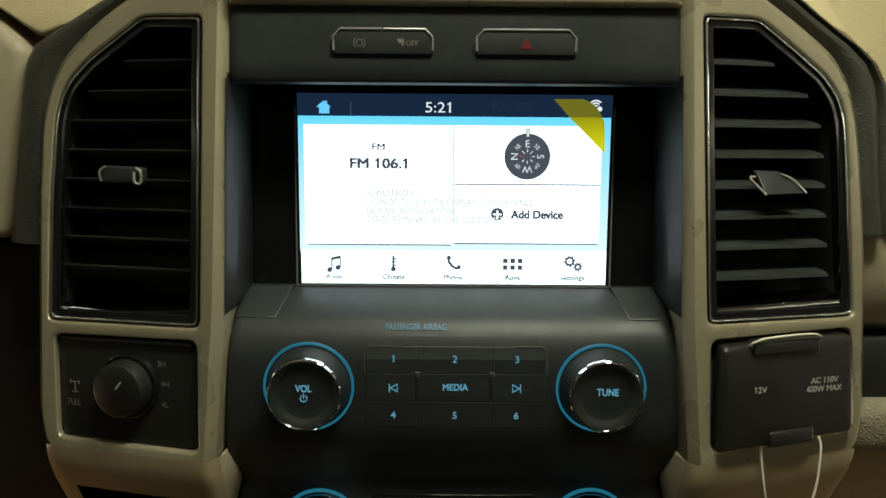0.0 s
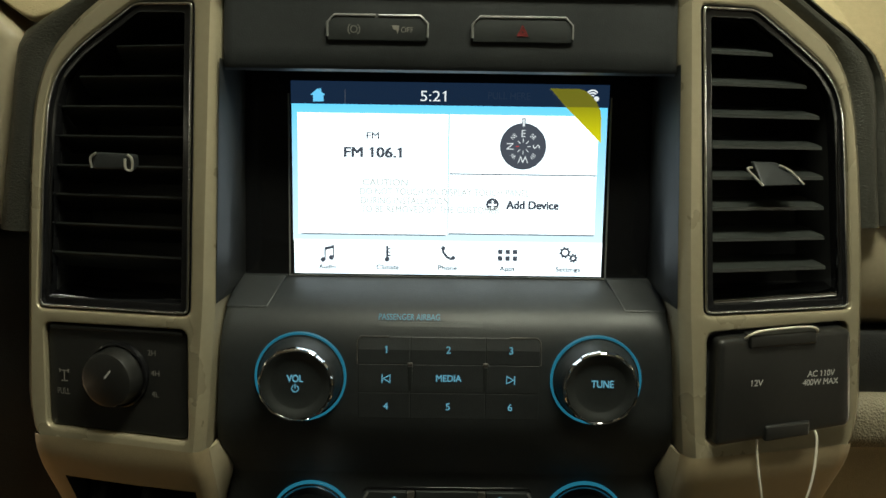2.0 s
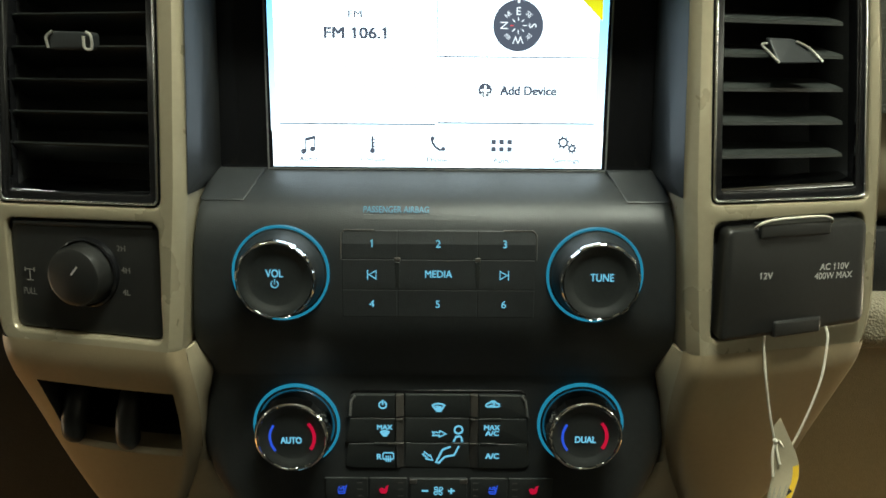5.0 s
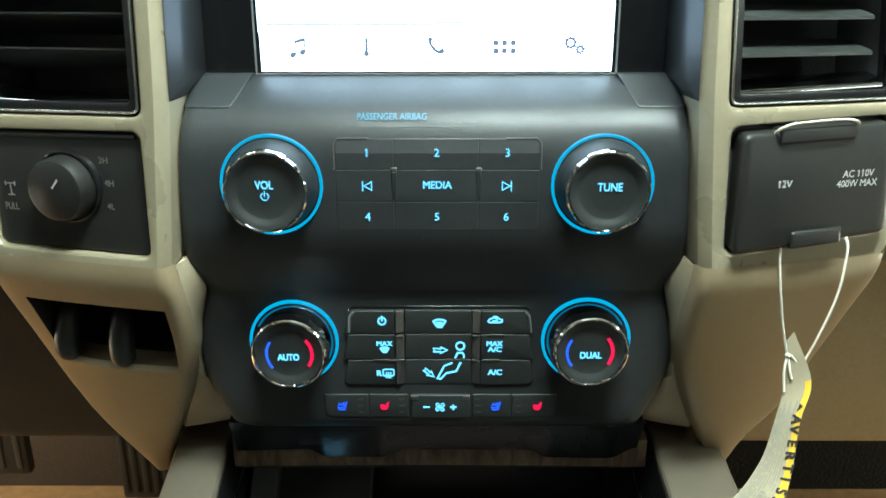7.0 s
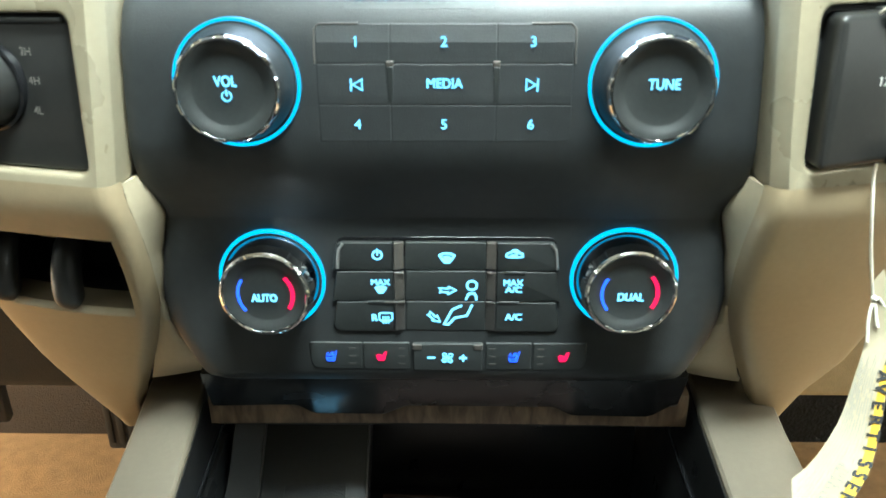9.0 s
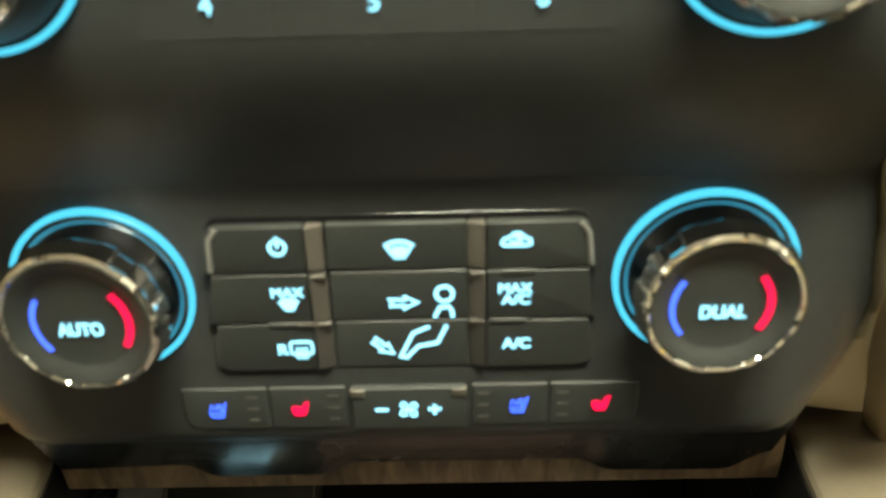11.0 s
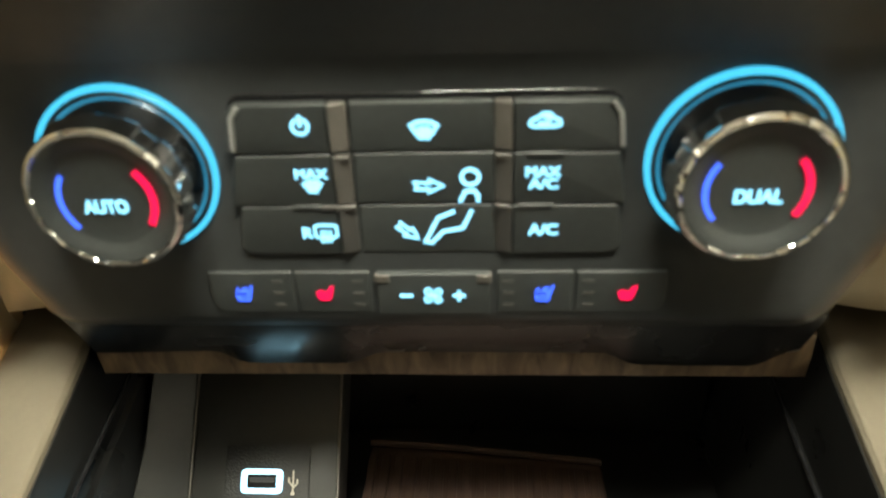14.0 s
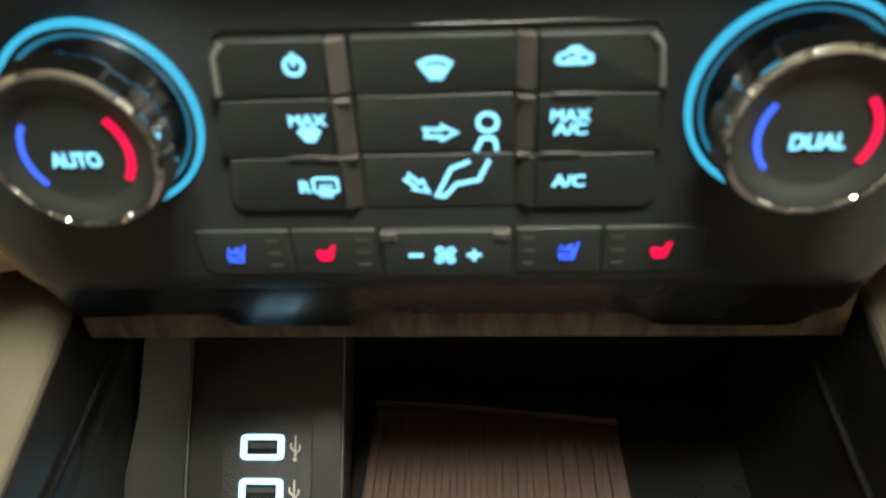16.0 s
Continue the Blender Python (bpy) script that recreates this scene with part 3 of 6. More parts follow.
def edge_return(s, line):
    """The panel's outer edge, folded back into the dash."""
    bm = bmesh.new()
    rows = [[bm.verts.new(q + Vector((-s * dx, dy, 0))) for q in line] for dx, dy in ((0.0001, 0.0002), (0.0004, 0.0016), (0.0012, 0.018))]
    for a, b in zip(rows, rows[1:]):
        for k in range(len(a) - 1):
            bm.faces.new((a[k], a[k + 1], b[k + 1], b[k]))
    return bm


lower_right = thing("lower_dash_panel", (0.166, 0.02, -0.290), "beige lower dash panel narrowing towards the console, tinted for warm shade", "dash panel", "lower dash panels")
skin, rim, side = lower_skin(1, False)
part("skin", skin, SATIN_LOW, lower_right)
part("edge_return", edge_return(1, side), SATIN_LOW, lower_right)
lower_left = thing("lower_dash_panel", (-0.166, 0.02, -0.290), "beige lower dash panel with an open cubby, tinted for warm shade", "dash panel", "lower dash panels")
skin, rim, side = lower_skin(-1, True)
part("skin", skin, SATIN_LOW, lower_left)
part("edge_return", edge_return(-1, side), SATIN_LOW, lower_left)
bm = bmesh.new()
loops = [[bm.verts.new((q.x * (1 - 0.004 * min(k, 1)), q.y + d, q.z + (0.0006 * k if q.z < -0.19 else 0))) for q in rim] for k, d in enumerate((0.0, 0.0012, 0.012, 0.045))]
for a, b in zip(loops, loops[1:]):
    bridge(bm, a, b)
bm.faces.new(loops[-1])
part("cubby", bm, BLACK_MATTE, lower_left, "dark open cubby")
bm = bmesh.new()
low = sorted((q for q in rim if q.z < HOLE_Z[1] + 1e-6), key=lambda q: q.x)
rows = [[bm.verts.new((q.x, q.y + d, q.z + h)) for q in low] for d, h in ((0.0000, -0.0004), (0.0003, 0.0018), (0.0014, 0.0030), (0.016, 0.0040), (0.016, 0.0005))]
for a, b in zip(rows, rows[1:]):
    for k in range(len(a) - 1):
        bm.faces.new((a[k], a[k + 1], b[k + 1], b[k]))
part("cubby_lip", bm, BEIGE, lower_left)


def hook(x, z):
    """A black moulded clip with a rounded end, hanging over the cubby's lip."""
    y = SL(x, z)
    pts = smooth_path([(x, y + 0.030, z + 0.016), (x, y + 0.012, z + 0.013), (x, y + 0.0040, z + 0.004), (x, y + 0.0020, z - 0.006), (x + 0.0004, y + 0.0035, z - 0.0145)], 5)
    n = len(pts) - 1
    return tube(pts, 0.0062, 14, radii=[0.0062 * (1 - max(0, (i / n - 0.80) / 0.20) ** 2 * 0.75) for i in range(n + 1)])


for hx in (-0.1930, -0.1610):
    solid("cubby_clip", hook(hx, -0.186), MODULE_BLACK, "black moulded clip hanging in the dash cubby", "clip", "cubby clips")
for s in (1, -1):
    A = [(0.1195, -0.036, -0.1375), (0.1160, -0.028, -0.148), (0.1150, -0.0225, -0.156), (0.1175, -0.0185, -0.166), (0.1215, -0.0140, -0.179), (0.1245, -0.0095, -0.192), (0.1240, -0.0095, -0.205), (0.1210, -0.0095, -0.215), (0.1155, -0.0095, -0.225), (0.1110, -0.0085, -0.236), (0.1135, 0.010, -0.250), (0.1268, 0.0340, -0.2655), (0.1275, 0.0375, -0.2720)]
    B = [(between(INNER, z), SL(between(INNER, z), z) + 0.0098, z) for z in (-0.1375, -0.146, -0.154, -0.164, -0.176, -0.188, -0.199, -0.209, -0.222, -0.238, -0.256)] + [(0.1580, 0.0350, -0.2700), (0.1600, 0.0380, -0.2780)]
    bm = bmesh.new()
    rows = []
    for a, b in zip(A, B):
        a, b = Vector(a), Vector(b)
        row = []
        for k in range(7):
            t = k / 6
            p = a.lerp(b, t)
            p.y -= 0.0012 * math.sin(math.pi * t)
            row.append(bm.verts.new((s * p.x, p.y, p.z)))
        rows.append(row)
    for r0, r1 in zip(rows, rows[1:]):
        for k in range(6):
            bm.faces.new((r0[k], r0[k + 1], r1[k + 1], r1[k]))
    ext = bmesh.ops.extrude_face_region(bm, geom=bm.faces[:])
    for v in (g for g in ext["geom"] if isinstance(g, bmesh.types.BMVert)):
        v.co.y += 0.012
    solid("stack_cheek", bm, BEIGE, "beige cheek running down beside the climate controls", "trim", "stack cheeks")

# leather pads and the dash beside the bezel


def roll(s, inner, outer, profile):
    """A padded roll between two lines of (x, z); the profile gives (share across, depth behind the bezel's face)."""
    bm = bmesh.new()
    n = 36
    grid = []
    for i in range(n + 1):
        a, b = along_line(inner, i / n), along_line(outer, i / n)
        row = []
        for u, d in profile:
            x, z = a[0] + (b[0] - a[0]) * u, a[1] + (b[1] - a[1]) * u
            row.append(bm.verts.new((s * x, SB(x, z) + d, z)))
        grid.append(row)
    for r0, r1 in zip(grid, grid[1:]):
        for k in range(len(profile) - 1):
            bm.faces.new((r0[k], r0[k + 1], r1[k + 1], r1[k]))
    return bm


PAD_IN = [(x - 0.0012, z - 0.0008) for x, z in [(0.140, 0.1135)] + EDGE_LINE[1][3:10] + [(0.2230, -0.022)]]
PAD_GROOVE = [(0.158, 0.1160), (0.1881, 0.0949), (0.2022, 0.0860), (0.2130, 0.0795), (0.2240, 0.0708), (0.2300, 0.0604), (0.2325, 0.0480), (0.2340, 0.0142), (0.2375, -0.022)]
PAD_OUT = [(0.164, 0.1175), (0.1956, 0.0942), (0.2135, 0.0828), (0.2244, 0.0765), (0.2322, 0.0692), (0.2384, 0.0582), (0.2425, 0.0440), (0.2455, 0.0142), (0.2490, -0.022)]
hood_r = thing("leather_dash_pad", (0.235, 0.0, -0.02), "black grained leather dash pad with tan stitching", "dash pad", "dash pads")
part("inner_roll", roll(1, PAD_IN, PAD_GROOVE, ((0, 0.020), (0.03, 0.0115), (0.16, 0.0090), (0.34, 0.0062), (0.55, 0.0050), (0.74, 0.0060), (0.90, 0.0088), (1.0, 0.0130))), LEATHER, hood_r)
part("outer_roll", roll(1, PAD_GROOVE, PAD_OUT, ((-0.02, 0.0135), (0.10, 0.0105), (0.32, 0.0086), (0.58, 0.0088), (0.82, 0.0112), (1.0, 0.0165), (1.04, 0.035))), LEATHER, hood_r)
for i in range(26):
    t = 0.40 + 0.56 * i / 25
    ends = []
    for d in (-0.0065, 0.0065):
        (ax_, az_), (bx_, bz_) = along_line(PAD_GROOVE, t + d), along_line(PAD_OUT, t + d)
        x, z = ax_ + (bx_ - ax_) * 0.80, az_ + (bz_ - az_) * 0.80
        ends.append(Vector((x, SB(x, z) + 0.0106, z)))
    p, q = ends
    part("stitch", tube([p, p.lerp(q, 0.5) + Vector((0, -0.0005, 0)), q], 0.00045, 6), STITCH, hood_r)
hood_l = thing("leather_dash_pad", (-0.235, 0.0, -0.02), "black grained leather dash pad beside the vent bezel", "dash pad", "dash pads")
LEFT_IN = [(x - 0.0012, z - 0.0008) for x, z in [(0.142, 0.1150)] + EDGE_LINE[-1][3:10] + [(0.2240, -0.030)]]
LEFT_OUT = [(0.158, 0.1160), (0.1840, 0.1012), (0.1976, 0.0942), (0.2150, 0.0850), (0.2290, 0.0775), (0.2345, 0.0690), (0.2372, 0.0509), (0.2386, 0.0344), (0.2470, -0.030)]
part("cover", roll(-1, LEFT_IN, LEFT_OUT, ((0, 0.020), (0.03, 0.0115), (0.16, 0.0088), (0.40, 0.0066), (0.62, 0.0068), (0.82, 0.0090), (0.96, 0.0125), (1.02, 0.0180), (1.04, 0.035))), LEATHER, hood_l)

# passenger side: beige upper dash, trim band, glove box
solid("upper_dash", plate(rounded([(0.150, 0.118), (0.185, 0.098), (0.215, 0.082), (0.238, 0.058), (0.250, 0.020), (0.256, -0.012), (0.80, -0.012), (0.80, 0.30), (0.12, 0.30), (0.12, 0.135)], 0.004, 3), lambda x, z: 0.012 + 0.25 * max(0, x - 0.25) + 0.6 * max(0, z - 0.09), 0.06, 0.006), BEIGE_GRAIN, "beige grained upper dashboard on the passenger side", "dashboard", "dashboard panels")
band = bmesh.new()
rows = [[band.verts.new((x, y, z)) for y, z in ((0.020, -0.0125), (0.006, -0.0135), (0.002, -0.0165), (0.000, -0.022), (0.000, -0.045), (0.004, -0.062), (0.012, -0.076), (0.026, -0.0835), (0.05, -0.084))] for x in (0.2225, 0.35, 0.80)]
for a, b in zip(rows, rows[1:]):
    for k in range(8):
        band.faces.new((a[k], a[k + 1], b[k + 1], b[k]))
solid("dash_trim_band", band, BEIGE, "smooth beige trim band across the passenger dash", "dash trim")
solid("dash_gap_panel", box(0.2225, 0.80, 0.010, 0.07, -0.1250, -0.0850, 0.003), BLACK_MATTE, "black recessed strip below the beige trim band", "dash panel", "dashboard panels")
glove = thing("glove_box", (0.45, 0.03, -0.30), "glove box with dark grained upper edge and tan lid", "glove box")
part("upper_edge", box(0.2215, 0.80, -0.004, 0.05, -0.152, -0.1205, 0.010, 3), GRAIN_TAUPE, glove, "dark taupe grained upper edge")
part("lid", plate(rounded([(0.17, -0.317), (0.80, -0.317), (0.80, -0.158), (0.17, -0.158)], 0.01, 3), lambda x, z: 0.07 + 0.1 * (-0.16 - z), 0.05, 0.008), BEIGE_GRAIN, glove, "tan grained lid")
shell("footwell_step", box(0.165, 0.86, 0.36, 0.48, -0.55, -0.30), BLACK_CARPET, "black lined step at the head of the passenger footwell", "wall")

bm = bmesh.new()
rows = [[bm.verts.new((x, y, z)) for y, z in ((0.36, -0.551), (0.385, -0.545), (0.410, -0.520), (0.455, -0.400), (0.475, -0.24), (0.479, -0.24), (0.479, -0.551))] for x in (-0.86, -0.168)]
bridge(bm, rows[0], rows[1])
for row in rows:
    bm.faces.new(row)
shell("toe_board", bm, TOE_CARPET, "tan carpeted toe board in the driver footwell, coloured dark for shade", "wall")

# driver side: cluster hood, upper dash, black knee bolster
solid("upper_dash", plate(rounded([(-0.150, 0.119), (-0.179, 0.1035), (-0.200, 0.0935), (-0.2285, 0.0822), (-0.2450, 0.0935), (-0.2700, 0.1080), (-0.80, 0.200), (-0.80, 0.30), (-0.12, 0.30), (-0.12, 0.135)], 0.003, 3), lambda x, z: 0.010 + 0.6 * max(0, z - 0.09), 0.06, 0.003), BEIGE_GRAIN, "beige grained upper dashboard on the driver side", "dashboard", "dashboard panels")
solid("cluster_hood", plate(rounded([(-0.2335, 0.0765), (-0.2480, 0.0885), (-0.2720, 0.1020), (-0.80, 0.190), (-0.80, -0.03), (-0.2520, -0.03), (-0.2440, 0.02), (-0.2380, 0.045)], 0.006, 3), lambda x, z: 0.006, 0.06, 0.008), BEIGE, "smooth beige surround of the instrument cluster", "dashboard", "dashboard panels")
solid("knee_bolster", plate(rounded([(-0.190, -0.310), (-0.80, -0.310), (-0.80, -0.032), (-0.222, -0.032), (-0.2235, -0.15)], 0.012, 3), lambda x, z: 0.03 + 0.23 * max(0, -0.1 - z), 0.06, 0.010), BLACK_MATTE, "black grained knee bolster below the instrument cluster", "dash panel", "dashboard panels")

# pedals
for nm, x, z, w, h in (("accelerator_pedal", -0.284, -0.444, 0.050, 0.080), ("brake_pedal", -0.437, -0.422, 0.085, 0.070)):
    ped = thing(nm, (x, 0.26, z - h / 2), "black rubber ribbed " + nm.replace("_", " ") + " in the footwell", "pedal")
    part("pad", box(x - w / 2, x + w / 2, 0.25, 0.262, z - h / 2, z + h / 2, 0.004), BLACK_MATTE, ped)
    for k in range(5):
        rx = x - w / 2 + w * (k + 0.5) / 5
        part("rib", box(rx - 0.003, rx + 0.003, 0.2488, 0.251, z - h / 2 + 0.008, z + h / 2 - 0.008, 0.001), BLACK, ped)
    part("arm", tube([(x, 0.262, z + h * 0.2), (x, 0.30, z + h), (x, 0.485, z + 0.26)], 0.007), BLACK_MATTE, ped)

# ---------------------------------------------------------------- centre stack panel
stack = thing("center_stack", (0, -0.02, -0.244), "charcoal centre stack with touchscreen, audio and climate controls", "center stack")


def stack_skin():
    bm = bmesh.new()
    line = []
    for (z0, y0), (z1, y1) in zip(PANEL, PANEL[1:]):
        k = max(1, round((z0 - z1) / 0.008))
        line += [(z0 + (z1 - z0) * i / k, y0 + (y1 - y0) * i / k) for i in range(k)]
    line.append(PANEL[-1])
    rows = []
    for z, y in line:
        w = half_width(z)
        deep = min(1, max(0, (-0.148 - z) / 0.040))
        offs = [(0, 0.010 + 0.0045 * deep), (0.0012 + 0.0005 * deep, 0.0012 + 0.0085 * deep), (0.003 + 0.001 * deep, 0.0050 * deep), (0.006 + 0.001 * deep, 0.0020 * deep), (0.010 + 0.002 * deep, 0.0005 * deep)]
        mid = w - 0.015
        cols = [(-w + o, d) for o, d in offs] + [(-mid + 2 * mid * i / 16, 0) for i in range(17)] + [(w - o, d) for o, d in offs[::-1]]
        rows.append([bm.verts.new((x, y + d, z)) for x, d in cols])
    for a, b in zip(rows, rows[1:]):
        for i in range(len(a) - 1):
            bm.faces.new((a[i], a[i + 1], b[i + 1], b[i]))
    return bm


part("fascia", stack_skin(), BLACK, stack, "charcoal moulded fascia")
for s in (1, -1):
    cheek = [(s * 0.1135, 0.060), (s * 0.1165, -0.062), (s * 0.1120, -0.054), (s * 0.1100, 0.056)]
    part("recess_side", plate(ccw(cheek), lambda x, z: -0.036 + 9.0 * max(0, 0.1135 - abs(x)) - (0.10 * max(0, -0.0 - z)), 0.05, 0.0008), MODULE_BLACK, stack)
    block = [(s * 0.0945, -0.0668), (s * 0.1160, -0.0668), (s * 0.1150, -0.0535), (s * 0.0880, -0.0535)]
    part("ledge_corner", plate(ccw(block), lambda x, z: -0.0262 + 1.7 * max(0, z + 0.0668), 0.03, 0.001), BLACK, stack)

# top row switches
part("switch_bank", plate(rounded([(-0.0605, 0.0690), (-0.0605, 0.0775), (-0.0570, 0.0810), (-0.0150, 0.0810), (-0.0115, 0.0775), (-0.0115, 0.0690)], 0.0006, 2), flat(-0.0352), 0.004, 0.0006), BUTTON, stack)
part("hazard_switch", plate(rounded([(0.0105, 0.0690), (0.0105, 0.0775), (0.0140, 0.0810), (0.0560, 0.0810), (0.0595, 0.0775), (0.0595, 0.0690)], 0.0006, 2), flat(-0.0352), 0.004, 0.0006), BUTTON, stack)
for line in ([(-0.0605, 0.0710), (-0.0605, 0.0775), (-0.0570, 0.0812), (-0.0368, 0.0812)], [(-0.0355, 0.0812), (-0.0150, 0.0812), (-0.0115, 0.0775), (-0.0115, 0.0710)], [(0.0105, 0.0710), (0.0105, 0.0775), (0.0140, 0.0812), (0.0560, 0.0812), (0.0595, 0.0775), (0.0595, 0.0710)]):
    part("edge_trim", tube([(x, -0.0352, z) for x, z in line], 0.0007, 8), EDGE, stack, "satin grey edge trim")
part("parking_mark", strokes([circle(-0.0475, 0.0745, 0.0016, 16), circle(-0.0475, 0.0745, 0.0029, 8, 130, 230), circle(-0.0475, 0.0745, 0.0029, 8, -50, 50)], 0.0004, -0.0356), GREY_INK, stack)
lettering("OFF", -0.0215, -0.0356, 0.0745, 0.0026, GREY_INK, stack, 0.006)
part("stability_mark", slab([(-0.0290, 0.0765), (-0.0255, 0.0765), (-0.0255, 0.0745), (-0.0262, 0.0725), (-0.0268, 0.0745), (-0.0282, 0.0745)], -0.0356), GREY_INK, stack)
part("hazard_mark", strokes([[(0.0325, 0.0725), (0.0350, 0.0772), (0.0375, 0.0725), (0.0325, 0.0725)], [(0.0338, 0.0733), (0.0350, 0.0755), (0.0362, 0.0733), (0.0338, 0.0733)]], 0.0006, -0.0356), HAZARD_RED, stack)

# ---------------------------------------------------------------- touchscreen
screen = thing("touchscreen", (0, 0.002, -0.0535), "lit touchscreen showing radio, compass and menu tiles", "screen")
part("glass_border", plate(rounded([(-0.1120, -0.0545), (0.1120, -0.0545), (0.1120, 0.0600), (-0.1120, 0.0600)], 0.002, 2), flat(0.0010), 0.002, 0.0005), BLACK_GLOSS, screen, "gloss black glass border")
part("bezel_rim", strokes([[(-0.0868, 0.0450), (-0.0872, -0.0540), (0.0884, -0.0540), (0.0878, 0.0450)]], 0.0008, 0.0002, 0.0008), EDGE, screen, "thin grey display rim")
K = 0.174 / 551


def sx(px):
    return (px - 802) * K * 0.982 + 0.0004


def sz(py):
    return -0.0528 + (505 - py) * K * 0.986


def rect(x0, y0, x1, y1):
    return [(sx(x0), sz(y1)), (sx(x1), sz(y1)), (sx(x1), sz(y0)), (sx(x0), sz(y0))]


part("status_bar", slab(rect(525, 168, 1080, 207), 0.0004), SCREEN_BLACK, screen)
part("wallpaper", slab(rect(526, 207, 1078, 446), 0.0004), SCREEN_WALLPAPER, screen, "sky blue wallpaper")
part("menu_bar", slab(rect(528, 444, 1078, 505), 0.0002), SCREEN_WHITE, screen)
part("radio_tile", slab(rect(536, 222, 800, 434), 0.0002), SCREEN_WHITE, screen)
part("compass_tile", slab(rect(802, 222, 1063, 324), 0.0002), SCREEN_WHITE, screen)
part("phone_tile", slab(rect(802, 326, 1063, 431), 0.0002), SCREEN_WHITE, screen)
for x0, y0, x1 in ((541, 434, 798), (804, 325, 1062), (803, 431, 1062)):
    part("tile_shadow_line", slab(rect(x0, y0 - 1, x1, y0 + 1), 0.0), SCREEN_INK, screen)
Y1 = -0.0003
lettering("FM", sx(668), Y1, sz(260), 0.0035, SCREEN_INK, screen, 22 * K, bold=0.018)
lettering("FM 106.1", sx(668), Y1, sz(289), 0.0053, SCREEN_INK, screen, 100 * K, bold=0.034)
lettering("5:21", sx(773), Y1, sz(191), 0.0056, SCREEN_CLOCK, screen, 44 * K)
lettering("Add Device", sx(951), Y1, sz(378), 0.0044, SCREEN_INK, screen, 92 * K, bold=0.042)
for words, x, w in (("Audio", 587, 30), ("Climate", 695, 40), ("Phone", 802, 34), ("Apps", 909, 27), ("Settings", 1018, 44)):
    lettering(words, sx(x), Y1, sz(492), 0.0027, SCREEN_INK, screen, w * K, bold=0.022)
part("home_mark", slab([(sx(x), sz(y)) for x, y in ((559, 192), (572, 181), (575, 183), (575, 181), (578, 181), (578, 186), (585, 192), (582, 192), (582, 203), (564, 203), (564, 192))], Y1), SCREEN_BLUE, screen)
part("radio_divider", slab(rect(619, 182, 620, 206), Y1), SCREEN_INK, screen)
part("wifi_mark", strokes([circle(sx(1050), sz(189), 0.0009, 10, 45, 135), circle(sx(1050), sz(189), 0.0023, 12, 45, 135), circle(sx(1050), sz(189), 0.0036, 14, 45, 135)], 0.0008, Y1), SCREEN_CLOCK, screen)
part("status_dot", slab(disc(sx(1057), sz(192), 0.0014, 14), Y1), SCREEN_CLOCK, screen)
part("plus_mark", slab(disc(sx(880), sz(378), 0.0035), Y1), SCREEN_INK, screen)
part("plus_sign", strokes([[(sx(873.5), sz(378)), (sx(886.5), sz(378))], [(sx(880), sz(371.5)), (sx(880), sz(384.5))]], 0.0009, -0.0012), SCREEN_WHITE, screen)
# compass
cx, cz = sx(931.5), sz(275.5)
compass = part("compass_dial", slab(disc(cx, cz, 0.0126, 40), Y1), SCREEN_INK, screen, "dark compass dial")
lettering("E", cx, -0.0007, cz + 0.0070, 0.0038, SCREEN_CLOCK, compass)
lettering("W", cx, -0.0007, cz - 0.0070, 0.0038, SCREEN_CLOCK, compass, turn=180)
lettering("N", cx - 0.0072, -0.0007, cz, 0.0038, SCREEN_CLOCK, compass, turn=-90)
lettering("S", cx + 0.0072, -0.0007, cz, 0.0038, SCREEN_CLOCK, compass, turn=90)
for words, dx, dz, a in (("NE", -0.0053, 0.0053, -45), ("SE", 0.0053, 0.0053, 45), ("SW", 0.0053, -0.0053, 135), ("NW", -0.0053, -0.0053, -135)):
    lettering(words, cx + dx, -0.0007, cz + dz, 0.0023, SCREEN_CLOCK, compass, 0.0030, turn=a)
for k in range(8):
    a = radians(45 * k)
    part("tick", strokes([[(cx + 0.0024 * math.cos(a), cz + 0.0024 * math.sin(a)), (cx + 0.0040 * math.cos(a), cz + 0.0040 * math.sin(a))]], 0.0004, -0.0007), SCREEN_RED if k == 4 else SCREEN_CLOCK, compass)
part("pointer_outline", slab([(cx - 0.0010, cz + 0.0110), (cx + 0.0010, cz + 0.0110), (cx + 0.0010, cz + 0.0152), (cx - 0.0010, cz + 0.0152)], -0.0008), SCREEN_INK, compass)
part("pointer", slab([(cx - 0.0006, cz + 0.0108), (cx + 0.0006, cz + 0.0108), (cx + 0.0006, cz + 0.0148), (cx - 0.0006, cz + 0.0148)], -0.0010), SCREEN_CLOCK, compass)
# menu icons
part("note_mark", strokes([[(sx(583), sz(480)), (sx(583), sz(459)), (sx(598), sz(455)), (sx(598), sz(475))]], 0.0007, Y1), SCREEN_INK, screen)
part("note_beam", slab([(sx(582), sz(463)), (sx(599), sz(459)), (sx(599), sz(455)), (sx(582), sz(459))], Y1 - 0.0001), SCREEN_INK, screen)
for x, y in ((579, 480), (594, 476)):
    part("note_head", slab(disc(sx(x), sz(y), 0.0014, 14), Y1), SCREEN_INK, screen)
part("thermometer_mark", strokes([[(sx(694), sz(476)), (sx(694), sz(455))]], 0.0012, Y1), SCREEN_INK, screen)
part("thermometer_bulb", slab(disc(sx(694), sz(478), 0.0014, 14), Y1 - 0.0001), SCREEN_INK, screen)
for y in (459, 465, 471):
    part("thermometer_tick", slab(rect(695, y - 1, 700, y + 1), Y1 - 0.0001), SCREEN_INK, screen)
